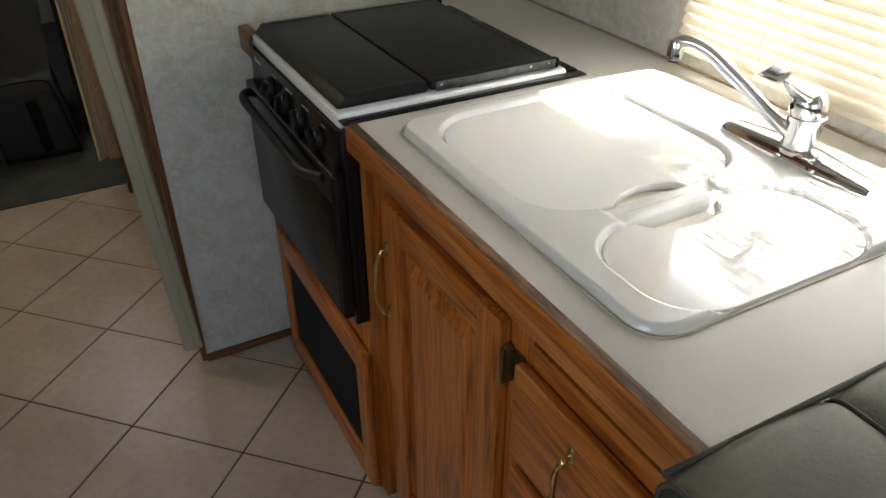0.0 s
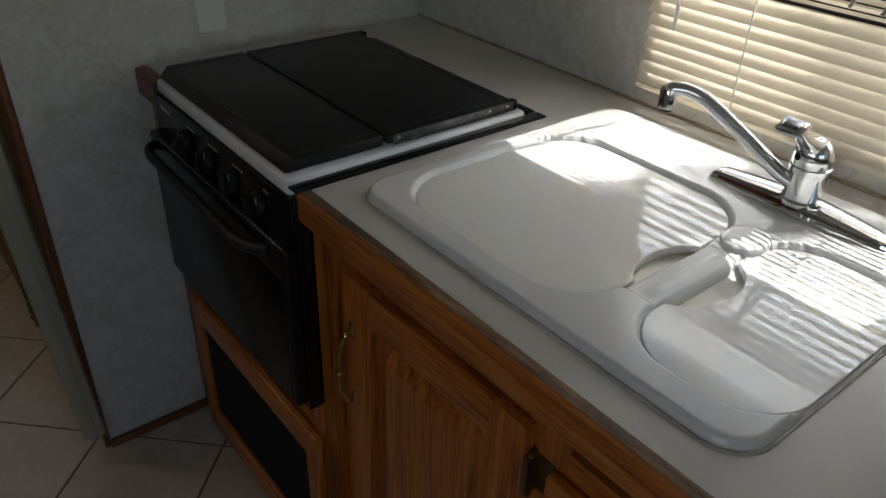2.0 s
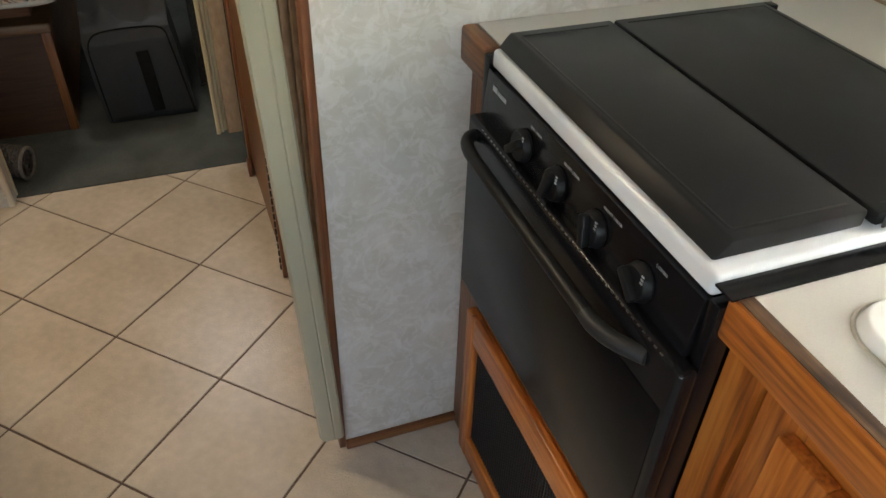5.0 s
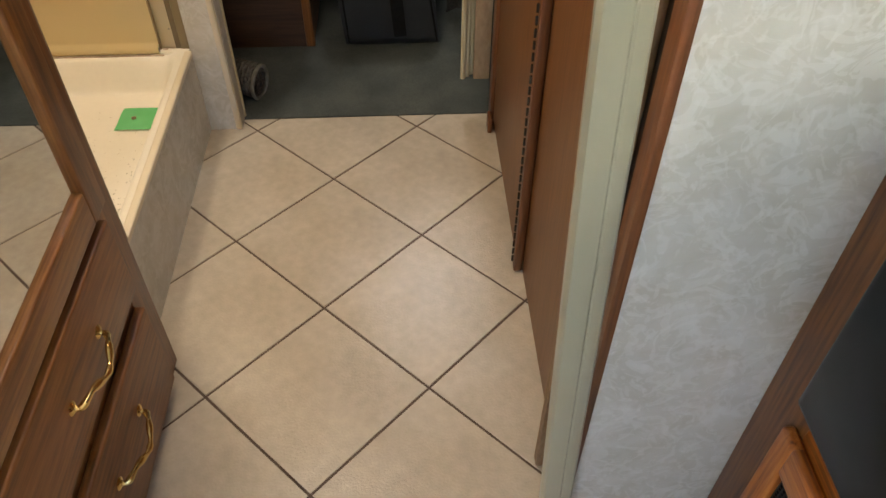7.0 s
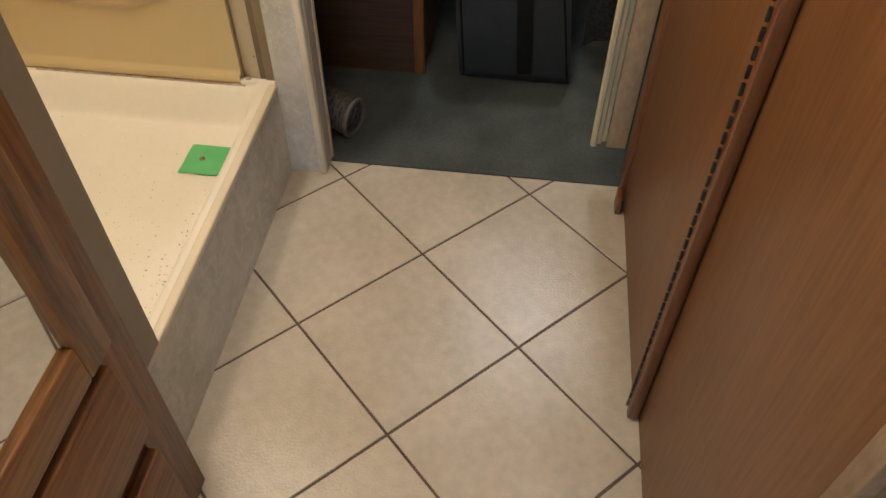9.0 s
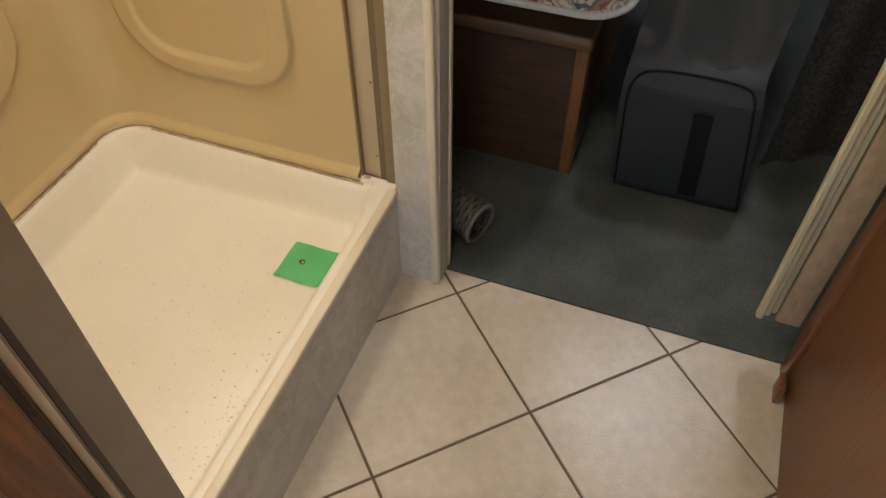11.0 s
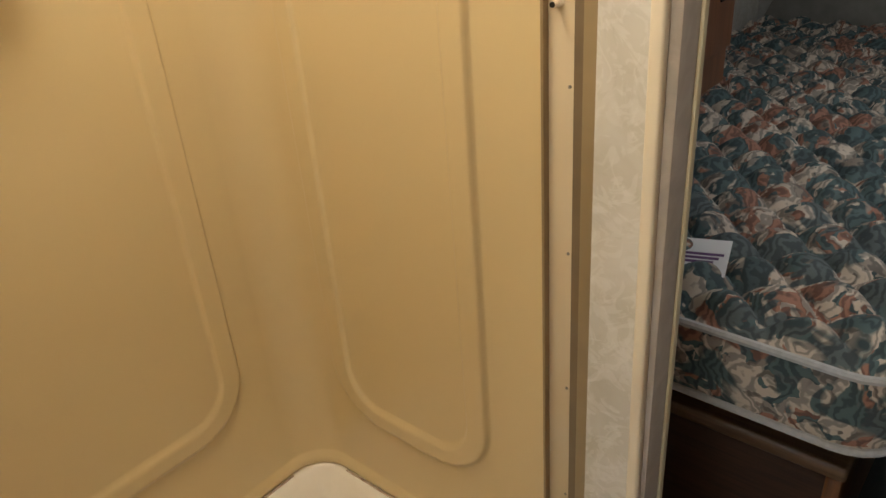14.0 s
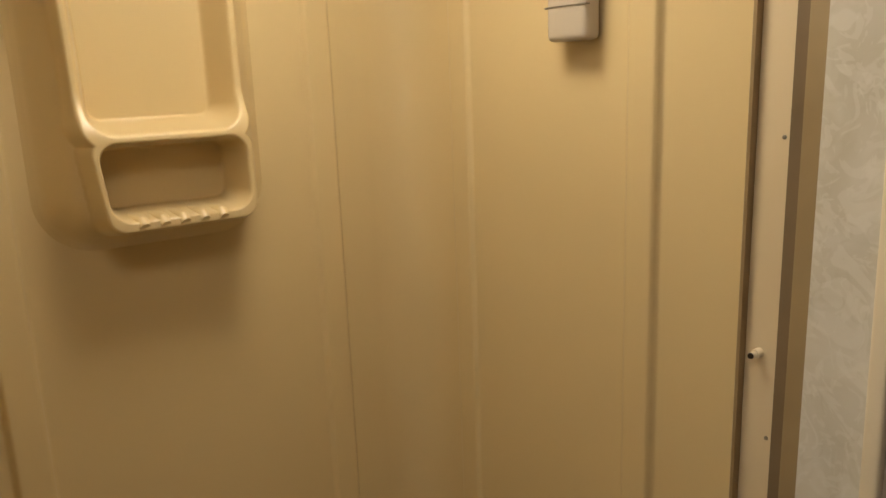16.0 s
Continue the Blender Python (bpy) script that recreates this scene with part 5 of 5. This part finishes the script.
part("edge_board", box(X0 + 0.01, -0.366, 3.325, 5.40, 0.358, 0.392, 0.008, 3), wood("edge_board_oak", (0.07, 0.036, 0.017), (0.11, 0.060, 0.028), (0.145, 0.08, 0.038), "x", 0.45, 0.1), be)
part("platform", box(X0 + 0.01, -0.42, 3.40, 5.40, 0.392, 0.465), oakd_x, be)

MX0, MX1, MY0, MY1, MZ0, MZ1 = X0 + 0.012, -0.305, 3.275, 5.44, 0.466, 0.630
ma = thing("mattress", (-0.8, 4.3, MZ0), "quilted floral mattress, bare, in teal rust and cream", "mattress")


def mattress_top(u, v):
    x, y = MX0 + u * (MX1 - MX0), MY0 + v * (MY1 - MY0)
    e = -rbox_sdf(x, y, (MX0 + MX1) / 2, (MY0 + MY1) / 2, (MX1 - MX0) / 2, (MY1 - MY0) / 2, 0.09)
    if e < 0.0:
        cx, cy = min(max(x, MX0 + 0.09), MX1 - 0.09), min(max(y, MY0 + 0.09), MY1 - 0.09)
        k = 0.09 / math.hypot(x - cx, y - cy)
        x, y, e = cx + (x - cx) * k, cy + (y - cy) * k, 0.0
    a, b_ = (x + y * 0.9 + 0.012 * math.sin(9 * y)) / 0.135, (x * 0.9 - y + 0.012 * math.sin(8 * x)) / 0.135
    q = (abs(math.sin(math.pi * a)) * abs(math.sin(math.pi * b_))) ** 0.5
    return (x, y, MZ1 - 0.012 + 0.044 * q * ease(0.0, 0.04, e) + 0.010 * ease(0, 0.03, e))


part("quilted_top", sheet(170, 340, mattress_top), floral_mat, ma, angle=80)


def outline(r=0.09, x0=MX0, x1=MX1, y0=MY0, y1=MY1, grow=0.0):
    pts = []
    for cx, cy, a0 in ((x1 - r, y1 - r, 0), (x0 + r, y1 - r, 90), (x0 + r, y0 + r, 180), (x1 - r, y0 + r, 270)):
        for k in range(7):
            a = radians(a0 + 15 * k)
            pts.append((cx + (r + grow) * math.cos(a), cy + (r + grow) * math.sin(a)))
    return pts


b = bmesh.new()
rings = []
for k in range(9):
    t = k / 8
    rings.append([b.verts.new((x, y, MZ0 + t * (MZ1 - MZ0 - 0.012))) for x, y in outline(grow=0.008 * math.sin(math.pi * t) - 0.004)])
for u, v in zip(rings, rings[1:]):
    for k in range(len(u)):
        b.faces.new((u[k], u[(k + 1) % len(u)], v[(k + 1) % len(u)], v[k]))
b.faces.new(rings[0][::-1])
part("border", b, floral_mat, ma, "plain floral side band", angle=60)
for z in (MZ0 + 0.008, MZ1 - 0.012):
    part("piping", tube([(x, y, z) for x, y in outline(grow=0.002)], 0.0075, 8, closed=True), mattress_band, ma, "pale woven edge tape")
tg = thing("mattress_tag", (-0.70, 3.40, MZ1), "white printed label lying on the mattress", "label")
tm = pose(-0.70, 3.425, MZ1 + 0.032, 9, -4, 14)
part("card", turned(box(-0.055, 0.055, -0.055, 0.055, -0.0008, 0.0008), tm), paper_white, tg)
for k in range(3):
    part("print_bar", turned(box(-0.045, 0.03 + 0.008 * k, -0.004 + 0.012 * k - 0.016, 0.003 + 0.012 * k - 0.016, 0.0008, 0.0014), tm), ink_purple, tg)

hc = thing("overhead_cabinet", (-1.0, 3.2, 0.98), "red-brown wood cabinet hung over the bed foot", "cabinet")
part("body", box(X0 + 0.002, -0.702, 2.990, 3.462, 0.985, ZC - 0.002, 0.003), trim_wood, hc)
part("door", box(-0.7015, -0.692, 3.02, 3.45, 1.05, ZC - 0.04, 0.002), trim_wood, hc)
part("slot_pull", box(-0.6918, -0.689, 3.385, 3.40, 1.13, 1.55, 0.001), black_matte, hc)

hb = thing("headboard", (-0.55, Y1, 0.5), "grey arched headboard panel on the end wall", "headboard")
b = bmesh.new()
arc = [(-0.45 + 0.86 * math.cos(a), 0.55 + 0.52 * math.sin(a)) for a in [math.pi * k / 32 for k in range(33)]]
fr_, bk_ = [b.verts.new((x, Y1 - 0.028, z)) for x, z in arc], [b.verts.new((x, Y1 - 0.001, z)) for x, z in arc]
b.faces.new(fr_)
b.faces.new(bk_[::-1])
for k in range(32):
    b.faces.new((fr_[k], fr_[k + 1], bk_[k + 1], bk_[k]))
b.faces.new((fr_[-1], fr_[0], bk_[0], bk_[-1]))
part("panel", b, head_mat, hb)
part("button", lathe([(0.014, 0), (0.012, 0.005), (0.004, 0.008)], pose(-0.78, Y1 - 0.028, 0.78, 90, 0, 0), 12), head_mat, hb)
wh = thing("wall_cupboard_pull", (-1.28, Y1, 1.14), "dark wood pull on the bedroom end wall", "handle")
part("grip", box(-1.305, -1.270, Y1 - 0.035, Y1 - 0.001, 1.06, 1.24, 0.012, 3), trim_wood, wh)

# travel bag
bag_mat.node_tree.nodes["Principled BSDF"].inputs["Specular IOR Level"].default_value = 0.35
for m_ in (dark_cloth, strap_mat):
    m_.node_tree.nodes["Principled BSDF"].inputs["Specular IOR Level"].default_value = 0.2
tb = thing("travel_bag", (-0.10, 3.6, 0), "large charcoal nylon bag standing on the carpet", "bag")


def bag_point(u, v):
    # u goes round from one side to the other, v from the carpet over the front and up the slope
    prof = [(3.345, 0.006), (3.330, 0.03), (3.330, 0.16), (3.336, 0.30), (3.352, 0.335), (3.40, 0.365), (3.48, 0.47), (3.58, 0.62), (3.72, 0.76), (3.88, 0.86), (4.02, 0.89)]
    f = v * (len(prof) - 1)
    i = min(int(f), len(prof) - 2)
    t = f - i
    y, z = prof[i][0] + (prof[i + 1][0] - prof[i][0]) * t, prof[i][1] + (prof[i + 1][1] - prof[i][1]) * t
    a = (u - 0.5) * 2
    hw = 0.150 - 0.012 * ease(0.15, 0.42, v) + 0.020 * ease(0.42, 0.9, v)
    side = abs(a) ** 5
    n = noise.noise(Vector((a * 1.6, y * 5, z * 5))) * 0.050 * ease(0.36, 0.6, v) + noise.noise(Vector((a * 4, z * 9, 3))) * 0.005 + noise.noise(Vector((a * 3 + y * 6, y * 16, z * 5))) * 0.045 * ease(0.40, 0.55, v)
    x = -0.122 - 0.085 * min(z, 0.33) + 0.050 * ease(0.42, 1, v) + math.copysign(min(1, abs(a) * 1.25), a) * hw
    if abs(a) > 0.8:
        y += (abs(a) - 0.8) / 0.2 * 0.36
    return (x, y + 0.012 * side + n * 0.4, max(0.006, z * (1 - 0.05 * side * ease(0.4, 1, v)) + n))


part("body", sheet(70, 110, bag_point), bag_mat, tb, angle=70)
part("strap", turned(box(-0.020, 0.020, -0.003, 0.003, -0.112, 0.112, 0.002), pose(-0.105, 3.3235, 0.155, 0, -4, 0)), strap_mat, tb, "black webbing handle")
part("piping", tube(smooth_path([(-0.262, 3.334, 0.02), (-0.270, 3.328, 0.16), (-0.276, 3.334, 0.275), (-0.262, 3.345, 0.318), (-0.225, 3.350, 0.335), (-0.145, 3.352, 0.340), (-0.058, 3.350, 0.338), (-0.028, 3.345, 0.320), (-0.018, 3.334, 0.275), (0.000, 3.328, 0.16), (0.020, 3.334, 0.02)], 4), 0.0030, 6), strap_mat, tb)
ck = thing("dark_cover", (0.20, 3.62, 0), "dark patterned cloth hanging behind the bag", "cloth")
part("cloth", sheet(40, 20, lambda u, v: (0.062 + u * 0.32, 3.53 + 0.20 * u + 0.010 * math.sin(u * 20), 0.02 + v * 1.2)), dark_cloth, ck)
part("hem", tube([(0.062 + k * 0.032, 3.528 + 0.02 * k + 0.010 * math.sin(k * 2), 0.018) for k in range(11)], 0.005, 6), dark_cloth, ck)

# wicker basket lying on its side
bk = thing("wicker_basket", (-0.54, 3.06, 0.06), "small grey wicker basket lying on its side", "basket")
bm_ = Matrix.Translation((-0.515, 3.062, 0.058)) @ Euler((radians(100), radians(-18), radians(66))).to_matrix().to_4x4()
b = bmesh.new()
for k in range(12):
    h = -0.13 + k * 0.0115
    r = 0.046 + 0.010 * k / 11
    tube([bm_ @ Vector((r * 0.75 * math.cos(a), r * math.sin(a) + 0.0, h + 0.003 * math.sin(8 * a + k * math.pi))) for a in [math.pi * q / 14 for q in range(28)]], 0.0058, 6, closed=True, bm=b)
part("weave", b, wicker, bk)
part("rim", tube([bm_ @ Vector((0.058 * 0.75 * math.cos(a), 0.058 * math.sin(a), 0.006)) for a in [math.pi * q / 16 for q in range(32)]], 0.0055, 8, closed=True), material("pale_wicker_rim", (0.13, 0.115, 0.09), (0.21, 0.185, 0.15), 60, 0.7), bk, "paler bound rim")
part("bottom", lathe([(0.001, 0), (0.040, 0.001), (0.040, 0.004)], bm_ @ Matrix.Translation((0, 0, -0.135)), 20), wicker, bk)

# ---- tiled floor ----
fl = thing("floor", (0, 0, 0), "beige vinyl tiles laid diagonally with dark joints", "floor", kind="structure")
part("joint_bed", box(X0, X1, Y0, 2.957, -0.03, -0.0022), grout, fl, "dark brown joints")
HX, HY, NX, NY = 0.2243, 0.2208, -0.0575, 2.4625     # half diagonals of a tile and one joint crossing
G = 0.0030


def clip_poly(poly, axis, lim, keep_low):
    out = []
    for i, p in enumerate(poly):
        q = poly[(i + 1) % len(poly)]
        pin, qin = ((p[axis] <= lim) == keep_low), ((q[axis] <= lim) == keep_low)
        if pin:
            out.append(p)
        if pin != qin:
            t = (lim - p[axis]) / (q[axis] - p[axis])
            out.append((p[0] + (q[0] - p[0]) * t, p[1] + (q[1] - p[1]) * t))
    return out


def tile_mesh(poly):
    b = bmesh.new()
    cx, cy = sum(p[0] for p in poly) / len(poly), sum(p[1] for p in poly) / len(poly)
    top = [b.verts.new((p[0] + (cx - p[0]) * 0.008, p[1] + (cy - p[1]) * 0.008, 0.0)) for p in poly]
    low = [b.verts.new((p[0], p[1], -0.003)) for p in poly]
    n = len(poly)
    b.faces.new(top)
    for k in range(n):
        b.faces.new((low[k], low[(k + 1) % n], top[(k + 1) % n], top[k]))
    bmesh.ops.recalc_face_normals(b, faces=b.faces)
    me = bpy.data.meshes.new("tile")
    b.to_mesh(me)
    b.free()
    me.materials.append(tile_mat)
    return me


diamond = [(HX - G, 0), (0, HY - G), (G - HX, 0), (0, G - HY)]
full_tile = tile_mesh(diamond)
for i in range(-14, 15):
    for j in range(-26, 10):
        if (i + j) % 2 == 0:
            continue
        cx, cy = NX + i * HX, NY + j * HY
        poly = [(cx + px, cy + py) for px, py in diamond]
        inside = all(X0 < p[0] < X1 and Y0 < p[1] < 2.957 for p in poly)
        if cx < -0.95 and cy > 1.6:
            continue
        if inside:
            o = new("tile", full_tile)
            o.location = (cx, cy, 0)
        else:
            for ax, lim, low in ((0, X0, False), (0, X1, True), (1, Y0, False), (1, 2.957, True)):
                poly = clip_poly(poly, ax, lim, low) if len(poly) > 2 else []
            if len(poly) < 3:
                continue
            o = new("tile", tile_mesh([(p[0] - cx, p[1] - cy) for p in poly]))
            o.location = (cx, cy, 0)
        o.parent = fl
